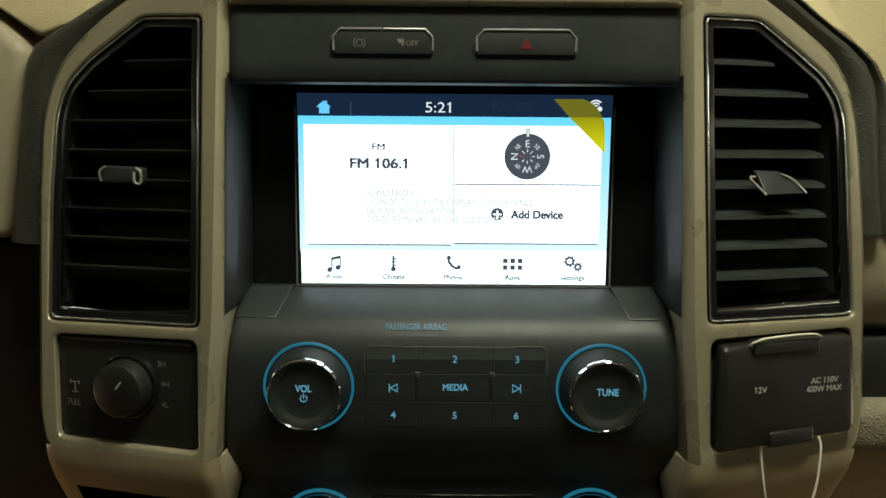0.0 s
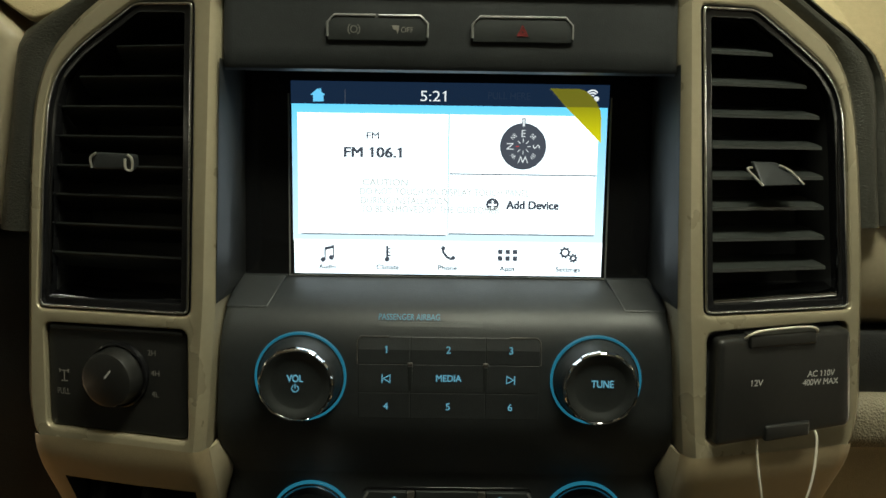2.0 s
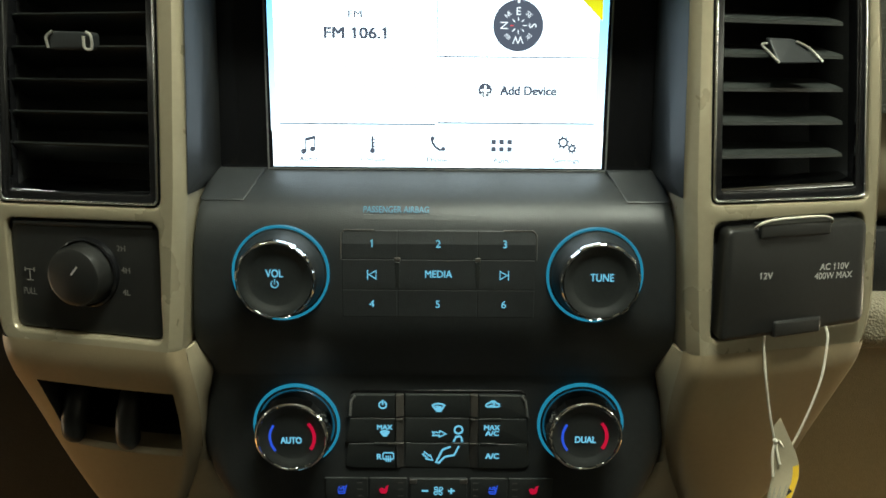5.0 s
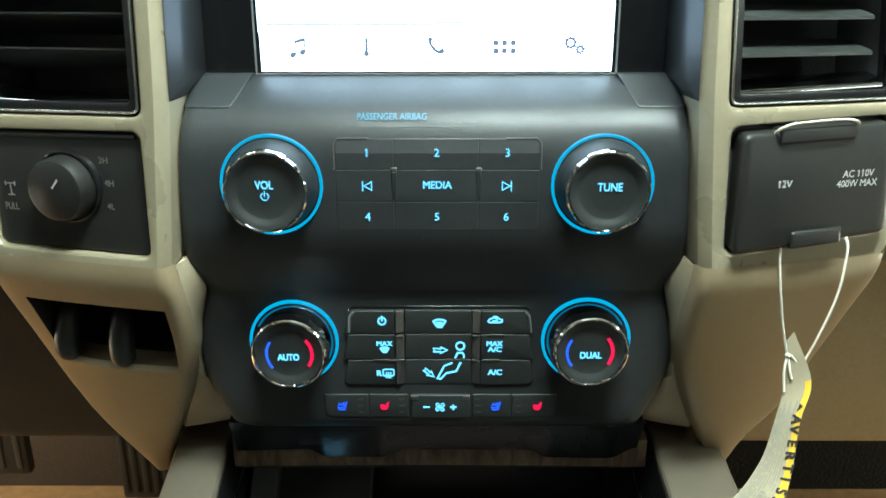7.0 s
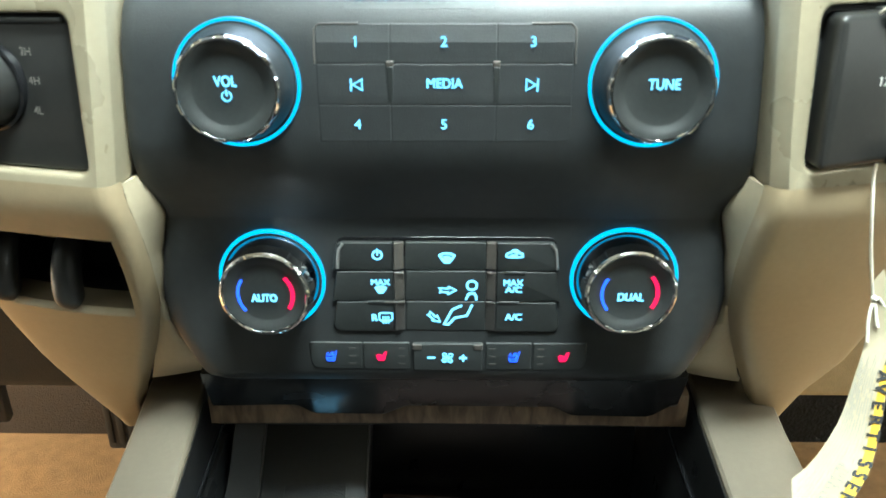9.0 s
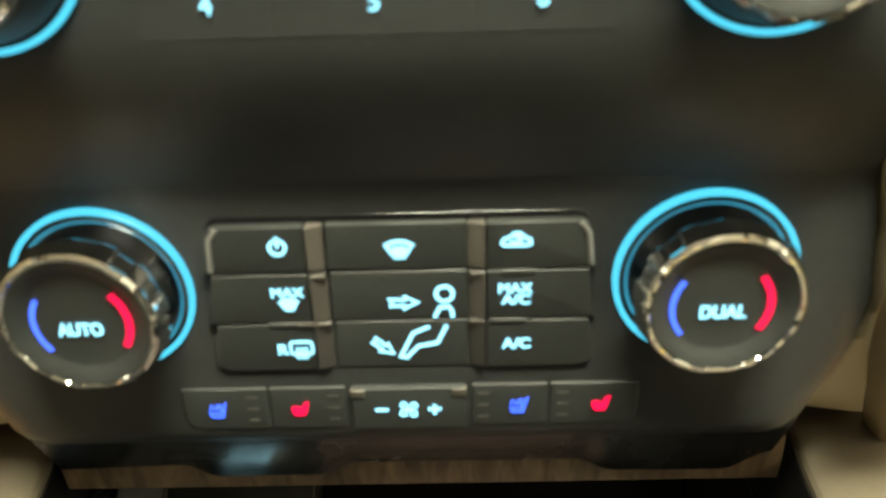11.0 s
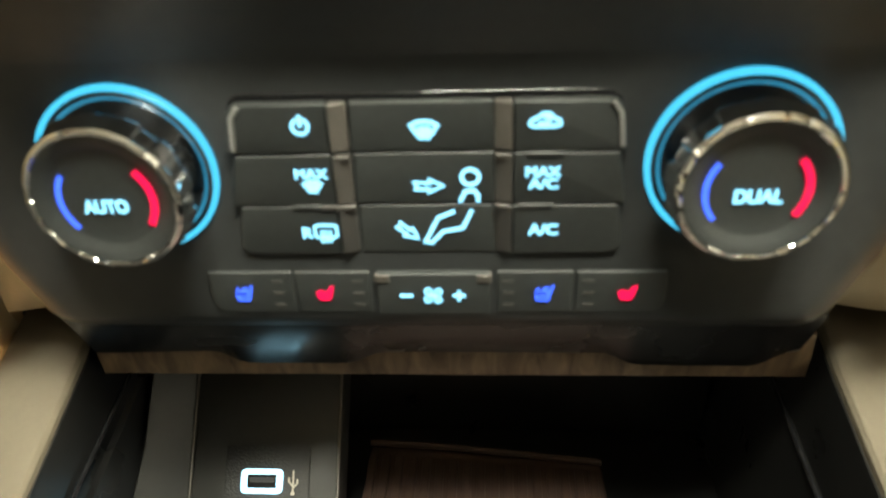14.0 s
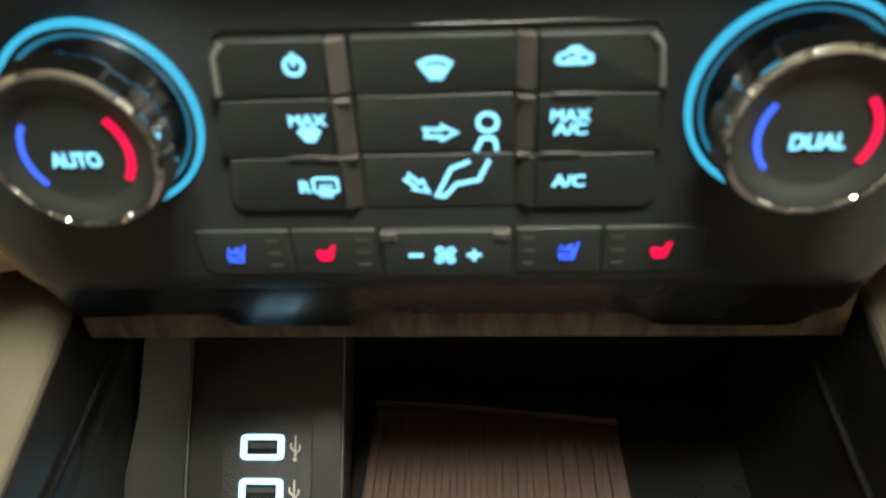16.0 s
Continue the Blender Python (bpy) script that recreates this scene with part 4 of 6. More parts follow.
part("handset_mark", strokes([[(sx(793), sz(457)), (sx(794), sz(464)), (sx(800), sz(472)), (sx(807), sz(476)), (sx(813), sz(475))]], 0.0013, Y1), SCREEN_INK, screen)
for x, y in ((794, 457), (812, 474)):
    part("handset_end", slab(disc(sx(x), sz(y), 0.0012, 12), Y1 - 0.0001), SCREEN_INK, screen)
for i in range(3):
    for j in range(2):
        part("app_square", slab(rect(892 + i * 13.3, 458 + j * 12, 900 + i * 13.3, 466 + j * 12), Y1), SCREEN_INK, screen)
for x, y, r in ((1012, 462, 0.0021), (1027, 472, 0.0014)):
    part("gear_ring", strokes([circle(sx(x), sz(y), r, 18)], 0.0011, Y1), SCREEN_INK, screen)
    for k in range(8):
        a = radians(45 * k + 10)
        part("gear_tooth", strokes([[(sx(x) + r * math.cos(a), sz(y) + r * math.sin(a)), (sx(x) + (r + 0.0008) * math.cos(a), sz(y) + (r + 0.0010) * math.sin(a))]], 0.0009, Y1), SCREEN_INK, screen)
# protective film
film = thing("protective_film", (0, -0.001, 0.0), "clear protective film with faint print and yellow pull tab", "film")
for words, x, y, w in (("CAUTION", 690, 341, 80), ("DO NOT TOUCH ON DISPLAY TOUCH PANEL", 795, 357, 300), ("DURING INSTALLATION", 725, 373, 156), ("TO BE REMOVED BY THE CUSTOMER", 770, 388, 248)):
    lettering(words, sx(x), -0.0006, sz(y), 0.0037, SCREEN_FAINT, film, w * K * 0.978, bold=0.016)
# this print has a faint glow of its own, imitating display light
lettering("PULL HERE", sx(905), -0.0006, sz(189), 0.0037, material("film_print_dim", (0.02, 0.02, 0.03), 0.5, emit=(0.016, 0.028, 0.055), strength=1.0), film, 72 * K)
part("pull_tab", slab([(sx(x), sz(y)) for x, y in ((1066, 268), (1065, 225), (1063, 212), (1060, 207), (1003, 207))], -0.0030, 0.0004), FILM_YELLOW, film, "yellow pull tab lit by the display")
part("pull_tab_top", slab([(sx(x), sz(y)) for x, y in ((1060, 207), (1055, 197), (1045, 186), (1035, 179), (1026, 176), (975, 176), (988, 190), (1003, 207))], -0.0030, 0.0004), FILM_YELLOW_DIM, film, "upper part of the yellow pull tab, coloured dim off the lit display")

# ---------------------------------------------------------------- audio controls
def on_panel(x, z, d):
    """Stands writing on the curved fascia."""
    lean = math.atan2(panel_y(z + 0.002) - panel_y(z - 0.002), 0.004)
    return Matrix.Translation((x, panel_y(z) - d, z)) @ Matrix.Rotation(radians(90) - lean, 4, "X")


lettering("PASSENGER AIRBAG", 0, 0, 0, 0.0036, GLOW_RING, stack, 0.0320, m=on_panel(-0.0194, -0.0702, 0.0011), bold=0.012)
bm = bmesh.new()
rows = [[bm.verts.new((x, panel_y(z) - d, z)) for x in (-0.0350, 0.0190)] for z, d in ((-0.0726, -0.001), (-0.0727, 0.0003), (-0.0737, 0.0003), (-0.0747, 0.0003), (-0.0748, -0.001))]
for a, b in zip(rows, rows[1:]):
    bm.faces.new((a[0], a[1], b[1], b[0]))
part("airbag_window", bm, BUTTON, stack, "smooth black indicator window")


def button(loop, y, mat=BUTTON, proud=0.0012, r=0.0005, name="button", parent=None):
    return part(name, plate(ccw(list(loop)), flat(y - proud), 0.004, r), mat, parent or stack)


def quad(x0, x1, z0, z1, g=0.00015):
    return [(x0 + g, z0 + g), (x1 - g, z0 + g), (x1 - g, z1 - g), (x0 + g, z1 - g)]


COLS, ROWS = [(-0.0455, -0.0185), (-0.0185, 0.0205), (0.0205, 0.0485)], [(-0.0935, -0.0795), (-0.1085, -0.0935), (-0.1225, -0.1085)]


def key_patch(x0, x1, z0, z1):
    """A flush key that follows the curved fascia, its edges sunk into the joints."""
    bm = bmesh.new()
    xs = [x0, x0 + 0.0003, (x0 + x1) / 2, x1 - 0.0003, x1]
    zs = [z1, z1 - 0.0003] + sorted([z1 + (z0 - z1) * k / 4 for k in range(1, 4)] + [z for z, _ in PANEL if z0 + 0.0004 < z < z1 - 0.0004], reverse=True) + [z0 + 0.0003, z0]
    grid = []
    for i, z in enumerate(zs):
        grid.append([bm.verts.new((x, panel_y(z) - (0.00002 if i in (0, len(zs) - 1) or j in (0, 4) else 0.00014), z)) for j, x in enumerate(xs)])
    for a, b in zip(grid, grid[1:]):
        for k in range(4):
            bm.faces.new((a[k], a[k + 1], b[k + 1], b[k]))
    return part("button", bm, BLACK, stack, "flush black key", sharp=8)


for z0, z1 in ROWS:
    for x0, x1 in COLS:
        key_patch(x0 + 0.0001, x1 - 0.0001, z0 + 0.0001, z1 - 0.0001)
for s in (-1, 1):
    x = 0.0015 + s * 0.0475
    part("key_bracket", tube([(xx, panel_y(zz) - 0.0002, zz) for xx, zz in ((x, -0.0935), (x, -0.0875), (x, -0.0815), (x - s * 0.0018, -0.0796), (x - s * 0.016, -0.0796))], 0.0004, 6), STRIP, stack, "thin grey line round the keys")
for x in (-0.0185, 0.0205):
    part("key_gap", plate(rounded(quad(x - 0.0012, x + 0.0012, -0.1075, -0.0945, 0), 0.0004, 2), flat(-0.0380), 0.003, 0.0005), BUTTON, stack)
    part("catch_light_corner", plate(rounded(quad(x - 0.0014, x + 0.0014, -0.0945, -0.0925, 0), 0.0004, 2), flat(-0.0381), 0.003, 0.0004), STRIP, stack)
YA = -0.0382
for words, x, z in (("1", -0.031, -0.0852), ("2", 0.0012, -0.0852), ("3", 0.0335, -0.0852), ("4", -0.031, -0.1155), ("5", 0.0012, -0.1155), ("6", 0.0335, -0.1155)):
    lettering(words, 0, 0, 0, 0.0037, GLOW, stack, m=on_panel(x, z - (0.0004 if z > -0.1 else 0), 0.0008), bold=0.008)
lettering("MEDIA", 0.0015, YA, -0.1004, 0.0035, GLOW, stack, 0.0132, bold=0.018)
for s, x in ((-1, -0.031), (1, 0.0335)):
    part("skip_mark", strokes([[(x - s * 0.0021, -0.0990), (x - s * 0.0021, -0.1030), (x + s * 0.0014, -0.1010), (x - s * 0.0021, -0.0990)], [(x + s * 0.0020, -0.0988), (x + s * 0.0020, -0.1032)]], 0.0005, YA), GLOW, stack)


def knob(cx, cz, base, ring_r, cap_r, cap_y, label, name, ring_w=0.0014, lip_w=0.75, wall=0.0):
    """A rotary control: light ring, flared skirt, notched chrome lip (with a grip wall of the depth given) and dished black cap."""
    k = thing(name, (cx, base, cz), label, "knob", "rotary controls")
    part("light_ring", lathe(cx, cz, [(ring_r, base + 0.001), (ring_r, base - 0.0010), (ring_r - 0.0003, base - 0.0014), (ring_r - ring_w + 0.0003, base - 0.0014), (ring_r - ring_w, base - 0.001), (ring_r - ring_w, base + 0.001)], 96), GLOW_RING, k, "glowing blue light ring")
    part("base_disc", lathe(cx, cz, [(ring_r - ring_w, base + 0.001), (ring_r - ring_w - 0.0001, base - 0.0010), (ring_r - ring_w - 0.0005, base - 0.0012), (cap_r, base - 0.0010)], 72), BLACK, k)
    rim = cap_r - 0.0002
    low, top = ring_r - ring_w - 0.0008, rim + 0.0008 * lip_w
    skirt = lathe(cx, cz, [(low, base - 0.0008), (low - 0.0004, base - 0.0020), (low - 0.0014, base - 0.0042), (low - 0.0024, base - 0.0068), (low - 0.0031, base - 0.0095), (top - 0.0012, cap_y + wall + 0.0035), (top, cap_y + wall + 0.0020)], 144)
    part("skirt", skirt, SKIRT_CHROME if wall else BLACK, k, "dark flared skirt", sharp=40)
    lip = lathe(cx, cz, [(rim + 0.0011 * lip_w + 0.28 * wall, cap_y + wall + 0.0026), (rim + 0.0014 * lip_w + 0.30 * wall, cap_y + wall + 0.0016), (rim + 0.0015 * lip_w, cap_y + 0.0014), (rim + 0.0010 * lip_w, cap_y + 0.0002), (rim + 0.0001 * lip_w, cap_y - 0.0005), (rim - 0.0007 * lip_w, cap_y - 0.0004), (rim - 0.0011 * lip_w, cap_y + 0.0004)], 144)
    for v in lip.verts:
        a = math.degrees(math.atan2(v.co.z - cz, v.co.x - cx)) % 360
        tooth = int(a / (360 / 26))
        back = (0.022 + 0.012 * math.sin(tooth * 2.4)) * (1.2 if wall else 0.8) if tooth % 2 else 0.0
        if v.co.y > cap_y + (0.0003 if wall else -0.0003):
            v.co.x += (cx - v.co.x) * back
            v.co.z += (cz - v.co.z) * back
        v.co.y += 0.00025 * math.sin(tooth * 1.7)
    part("chrome_lip", lip, LIP_CHROME, k, "bright notched chrome lip", sharp=22 if wall else 18)
    part("cap", lathe(cx, cz, [(cap_r - 0.0001 - 0.0007 * lip_w, cap_y + 0.0010), (cap_r - 0.0002 - 0.0011 * lip_w, cap_y - 0.0002), (cap_r * 0.88, cap_y + 0.0001), (cap_r * 0.80, cap_y + 0.0008), (cap_r * 0.72, cap_y + 0.0017), (cap_r * 0.68, cap_y + 0.0020), (cap_r * 0.4, cap_y + 0.0021), (0, cap_y + 0.0021)], 72), BUTTON, k)
    return k


vol = knob(-0.0750, -0.1005, -0.0376, 0.0236, 0.0183, -0.0525, "black volume knob with chrome lip and blue light ring", "volume_knob", 0.0012)
lettering("VOL", -0.0755, -0.0509, -0.0974, 0.0037, GLOW, vol, 0.0082, bold=0.02)
part("power_mark", strokes([circle(-0.0755, -0.1027, 0.0017, 16, 120, 420), [(-0.0755, -0.1025), (-0.0755, -0.1003)]], 0.0004, -0.0509), GLOW, vol)
tune = knob(0.0775, -0.1005, -0.0376, 0.0236, 0.0183, -0.0525, "black tuning knob with chrome lip and blue light ring", "tuning_knob", 0.0012)
lettering("TUNE", 0.0783, -0.0509, -0.0984, 0.0037, GLOW, tune, 0.0112, bold=0.02)

# ---------------------------------------------------------------- climate controls
part("climate_base", plate(rounded([(-0.0470, -0.2112), (-0.0445, -0.1665), (0.0480, -0.1665), (0.0505, -0.2112)], [0.006, 0.004, 0.004, 0.006], 4), flat(-0.0238), 0.003, 0.0006), BLACK_GLOSS, stack)
CROWS = [(-0.1812, -0.1682), (-0.1955, -0.1812), (-0.2100, -0.1955)]
for i, (z0, z1) in enumerate(CROWS):
    k0, k1 = (z0 + 0.168) * 0.045, (z1 + 0.168) * 0.045
    left = [(-0.0460 + 0.0 + k0, z0), (-0.0203, z0), (-0.0203, z1), (-0.0440 + k1, z1)]
    right = [(0.0229, z0), (0.0492 - k0, z0), (0.0478 - k1, z1), (0.0229, z1)]
    middle = [(-0.0160, z0), (0.0190, z0), (0.0186, z1), (-0.0155, z1)]
    rl = [0.005 if i == 2 else 0.0008, 0.0006, 0.0006, 0.003 if i == 0 else 0.0008]
    rr = [0.0006, 0.005 if i == 2 else 0.0008, 0.003 if i == 0 else 0.0008, 0.0006]
    button(inset(ccw(rounded(left, rl, 4)), 0.0002), -0.0248, proud=0.0014)
    button(inset(ccw(rounded(middle, 0.0008, 3)), 0.0002), -0.0248, proud=0.0006)
    button(inset(ccw(rounded(right, rr, 4)), 0.0002), -0.0248, proud=0.0014)
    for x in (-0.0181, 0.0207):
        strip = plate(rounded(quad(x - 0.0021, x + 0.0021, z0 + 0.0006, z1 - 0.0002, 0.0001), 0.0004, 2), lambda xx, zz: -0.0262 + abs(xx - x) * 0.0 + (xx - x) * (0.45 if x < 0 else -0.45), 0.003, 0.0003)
        # lower rows take the darker copies, so their shading is painted
        part("divider_strip", strip, (STRIP, STRIP_DIM, STRIP_SHADED)[i], stack, "satin grey bevel strip between buttons")
for x0, x1, z in ((-0.0200, -0.0163, -0.1822), (-0.0245, -0.0160, -0.1958), (0.0190, 0.0226, -0.1820), (0.0188, 0.0222, -0.1957)):
    part("strip_foot", plate(rounded(quad(x0, x1, z - 0.0006, z + 0.0006, 0), 0.0003, 2), flat(-0.0268), 0.003, 0.0003), STRIP_DIM, stack)
for x0, x1, z in ((-0.0320, -0.0240, -0.1958), (0.0262, 0.0352, -0.1818), (0.0240, 0.0330, -0.1958)):
    part("finger_rib", plate(rounded(quad(x0, x1, z - 0.0008, z + 0.0008, 0), 0.0006, 2), flat(-0.0266), 0.003, 0.0006), BUTTON, stack)
for line in ([(-0.0440, -0.1800), (-0.0432, -0.1715), (-0.0412, -0.1688)], [(0.0484, -0.1800), (0.0474, -0.1715), (0.0454, -0.1688)]):
    part("edge_trim", tube([(x, -0.0262, z) for x, z in line], 0.0007, 8), EDGE, stack)
YC = -0.0265
YM = -0.0257
part("power_mark", strokes([circle(-0.0270, -0.1738, 0.0019, 18, 115, 425), [(-0.0270, -0.1736), (-0.0270, -0.1711)]], 0.0008, YC), GLOW, stack)


def defrost(cx, cz, k, y):
    fan = [(cx - 0.0036 * k, cz + 0.0012 * k), (cx - 0.0020 * k, cz + 0.0021 * k), (cx, cz + 0.0024 * k), (cx + 0.0020 * k, cz + 0.0021 * k), (cx + 0.0036 * k, cz + 0.0012 * k), (cx + 0.0020 * k, cz - 0.0014 * k), (cx - 0.0020 * k, cz - 0.0014 * k), (cx - 0.0036 * k, cz + 0.0012 * k)]
    part("defrost_mark", strokes([fan] + [[(cx + d * k, cz - 0.0026 * k), (cx + (d + 0.0003) * k, cz - 0.0008 * k), (cx + (d - 0.0002) * k, cz + 0.0006 * k)] for d in (-0.0012, 0.0, 0.0012)], 0.00095, y), GLOW, stack)


defrost(0.0021, -0.1753, 0.86, YM)
car = [(-0.0042, -0.0010), (-0.0036, 0.0002), (-0.0018, 0.0008), (-0.0006, 0.0019), (0.0012, 0.0019), (0.0026, 0.0006), (0.0042, 0.0000), (0.0043, -0.0012), (0.0030, -0.0016), (-0.0034, -0.0016), (-0.0042, -0.0010)]
part("recirculation_mark", strokes([[(0.0302 + x * 0.82, -0.1731 + z * 0.9) for x, z in car], [(0.0290, -0.1738), (0.0308, -0.1738), (0.0313, -0.1730), (0.0308, -0.1722), (0.0300, -0.1722)]], 0.0008, YC), GLOW, stack)
lettering("MAX", -0.0260, YC, -0.1862, 0.0026, GLOW, stack, 0.0082, bold=0.04)
defrost(-0.0260, -0.1897, 0.56, YC)
lettering("R", -0.0290, YC, -0.2030, 0.0031, GLOW, stack, bold=0.04)
part("rear_defrost_mark", strokes([[(-0.0271, -0.2014), (-0.0264, -0.2009), (-0.0222, -0.2009), (-0.0215, -0.2014), (-0.0215, -0.2040), (-0.0222, -0.2046), (-0.0264, -0.2046), (-0.0271, -0.2040), (-0.0271, -0.2014)]] + [[(-0.0243 + d, -0.2058), (-0.0243 + d, -0.2026)] for d in (-0.0011, 0, 0.0011)], 0.00065, YC), GLOW, stack)
lettering("MAX", 0.0302, YC, -0.1862, 0.0027, GLOW, stack, 0.0084, bold=0.04)
lettering("A/C", 0.0303, YC, -0.1894, 0.0027, GLOW, stack, 0.0072, bold=0.04)
lettering("A/C", 0.0306, YC, -0.2024, 0.0030, GLOW, stack, 0.0074, bold=0.04)


def arrow(cx, cz, ang, k=1.0):
    pts = [(-0.0034, 0.0009), (-0.0006, 0.0006), (0.0006, 0.0006), (0.0006, 0.0015), (0.0038, -0.0002), (0.0004, -0.0020), (0.0004, -0.0011), (-0.0030, -0.0011), (-0.0026, -0.0001), (-0.0034, 0.0009)]
    c, s = math.cos(radians(ang)), math.sin(radians(ang))
    return [(cx + k * (x * c - z * s), cz + k * (x * s + z * c)) for x, z in pts]


part("airflow_arrow", strokes([arrow(0.0022, -0.1901, 0)], 0.00075, YM), GLOW, stack)
part("airflow_arrow", strokes([arrow(-0.0034, -0.2031, -40, 0.90)], 0.00075, YM), GLOW, stack)
part("airflow_ring", strokes([circle(0.0127, -0.1880, 0.0021, 20)], 0.00095, YM), GLOW, stack)
part("airflow_outline", strokes([[(0.0102, -0.1946), (0.0114, -0.1919), (0.0137, -0.1917), (0.0145, -0.1930), (0.0146, -0.1946)]], 0.00095, YM), GLOW, stack)
part("airflow_seat_outline", strokes([[(0.0084, -0.1976), (0.0044, -0.1994), (0.0010, -0.2064), (0.0026, -0.2068), (0.0056, -0.2034), (0.0106, -0.2024), (0.0129, -0.1974)]], 0.00095, YM), GLOW, stack)
# seat and fan row
SEAT = [(-0.0585, -0.0350), (-0.0350, -0.0140), (-0.0130, 0.0178), (0.0188, 0.0395), (0.0395, 0.0635)]
for i, (x0, x1) in enumerate(SEAT):
    rr = [0.005 if i == 0 else 0.0008, 0.005 if i == 4 else 0.0008, 0.0008, 0.0008]
    button(rounded(quad(x0, x1, -0.2292, -0.2152, 0.0003), rr, 4), -0.0253, proud=0.0010 if i != 2 else 0.0020)
for x in (-0.0110, 0.0158):
    part("divider_strip", plate(rounded(quad(x - 0.0020, x + 0.0020, -0.2182, -0.2156, 0), 0.0004, 2), lambda xx, zz: -0.0277 - 0.07 * (zz + 0.222) + 0.2 * abs(xx - x), 0.002, 0.0003), STRIP, stack)
for x in (-0.0395, -0.0178, 0.0222, 0.0432):
    for dz in (-0.2184, -0.2222, -0.2260):
        part("indicator_lens", slab([(x - 0.0014, dz - 0.0004), (x + 0.0014, dz - 0.0004), (x + 0.0014, dz + 0.0004), (x - 0.0014, dz + 0.0004)], -0.0265), DIM_LENS, stack)
YS = -0.0267


def seat_mark(cx, cz, mat, cooled):
    if cooled:
        lines = [[(cx - 0.0022, cz - 0.0007), (cx - 0.0017, cz - 0.0024), (cx + 0.0012, cz - 0.0024), (cx + 0.0024, cz + 0.0024)], [(cx - 0.0016, cz - 0.0012), (cx + 0.0007, cz - 0.0012), (cx + 0.0013, cz + 0.0008)]]
        lines += [[(cx - 0.0020, cz + 0.0002), (cx - 0.0015, cz + 0.0017), (cx - 0.0010, cz + 0.0002)], [(cx - 0.0004, cz + 0.0001), (cx + 0.0002, cz + 0.0017)], [(cx + 0.0012, cz + 0.0017), (cx + 0.0005, cz + 0.0014), (cx + 0.0005, cz + 0.0004)]]
        part("cooled_seat_mark", strokes(lines, 0.00055, YS), mat, stack)
    else:
        loop = [(cx - 0.0024, cz + 0.0002), (cx - 0.0014, cz + 0.0010), (cx + 0.0004, cz + 0.0002), (cx + 0.0013, cz + 0.0020), (cx + 0.0026, cz + 0.0024), (cx + 0.0018, cz - 0.0012), (cx + 0.0010, cz - 0.0024), (cx - 0.0014, cz - 0.0024), (cx - 0.0022, cz - 0.0010)]
        part("heated_seat_mark", slab(loop, YS), mat, stack)


for x, cooled in ((-0.0490, True), (-0.0268, False), (0.0315, True), (0.0532, False)):
    seat_mark(x, -0.2220, GLOW_BLUE if cooled else GLOW_RED, cooled)
YF = -0.0277
part("fan_mark", strokes([[(0.0023 + r * math.cos(radians(a + d)), -0.2222 + r * math.sin(radians(a + d))) for r, d in ((0.0005, 0), (0.0019, -24), (0.0027, -8), (0.0027, 14), (0.0020, 30), (0.0005, 0))] for a in (38, 128, 218, 308)], 0.0005, YF), GLOW, stack)
part("minus_mark", strokes([[(-0.0062, -0.2222), (-0.0034, -0.2222)]], 0.0009, YF), GLOW, stack)
part("plus_mark", strokes([[(0.0078, -0.2222), (0.0106, -0.2222)], [(0.0092, -0.2236), (0.0092, -0.2208)]], 0.0009, YF), GLOW, stack)
for cx_, words, lab, cz_ in ((-0.0723, "AUTO", "driver", -0.1860), (0.0768, "DUAL", "passenger", -0.1848)):
    k = knob(cx_, cz_, -0.0242, 0.0227, 0.0179, -0.0397, "black " + lab + " temperature knob with chrome skirt and blue light ring", "temperature_knob", lip_w=0.85, wall=0.0036)
    lettering(words, cx_ + (0.0004 if lab == "passenger" else -0.0006), -0.0381, cz_ - 0.0022, 0.0034, GLOW, k, 0.0108, bold=0.04)
    part("cold_arc", strokes([circle(cx_, cz_ - 0.0008, 0.0114, 16, 146, 218)], 0.0012, -0.0381), GLOW_BLUE, k)
    part("hot_arc", strokes([circle(cx_, cz_ - 0.0008, 0.0112, 16, -32, 40)], 0.0017, -0.0381), GLOW_RED, k)

# ---------------------------------------------------------------- air vents


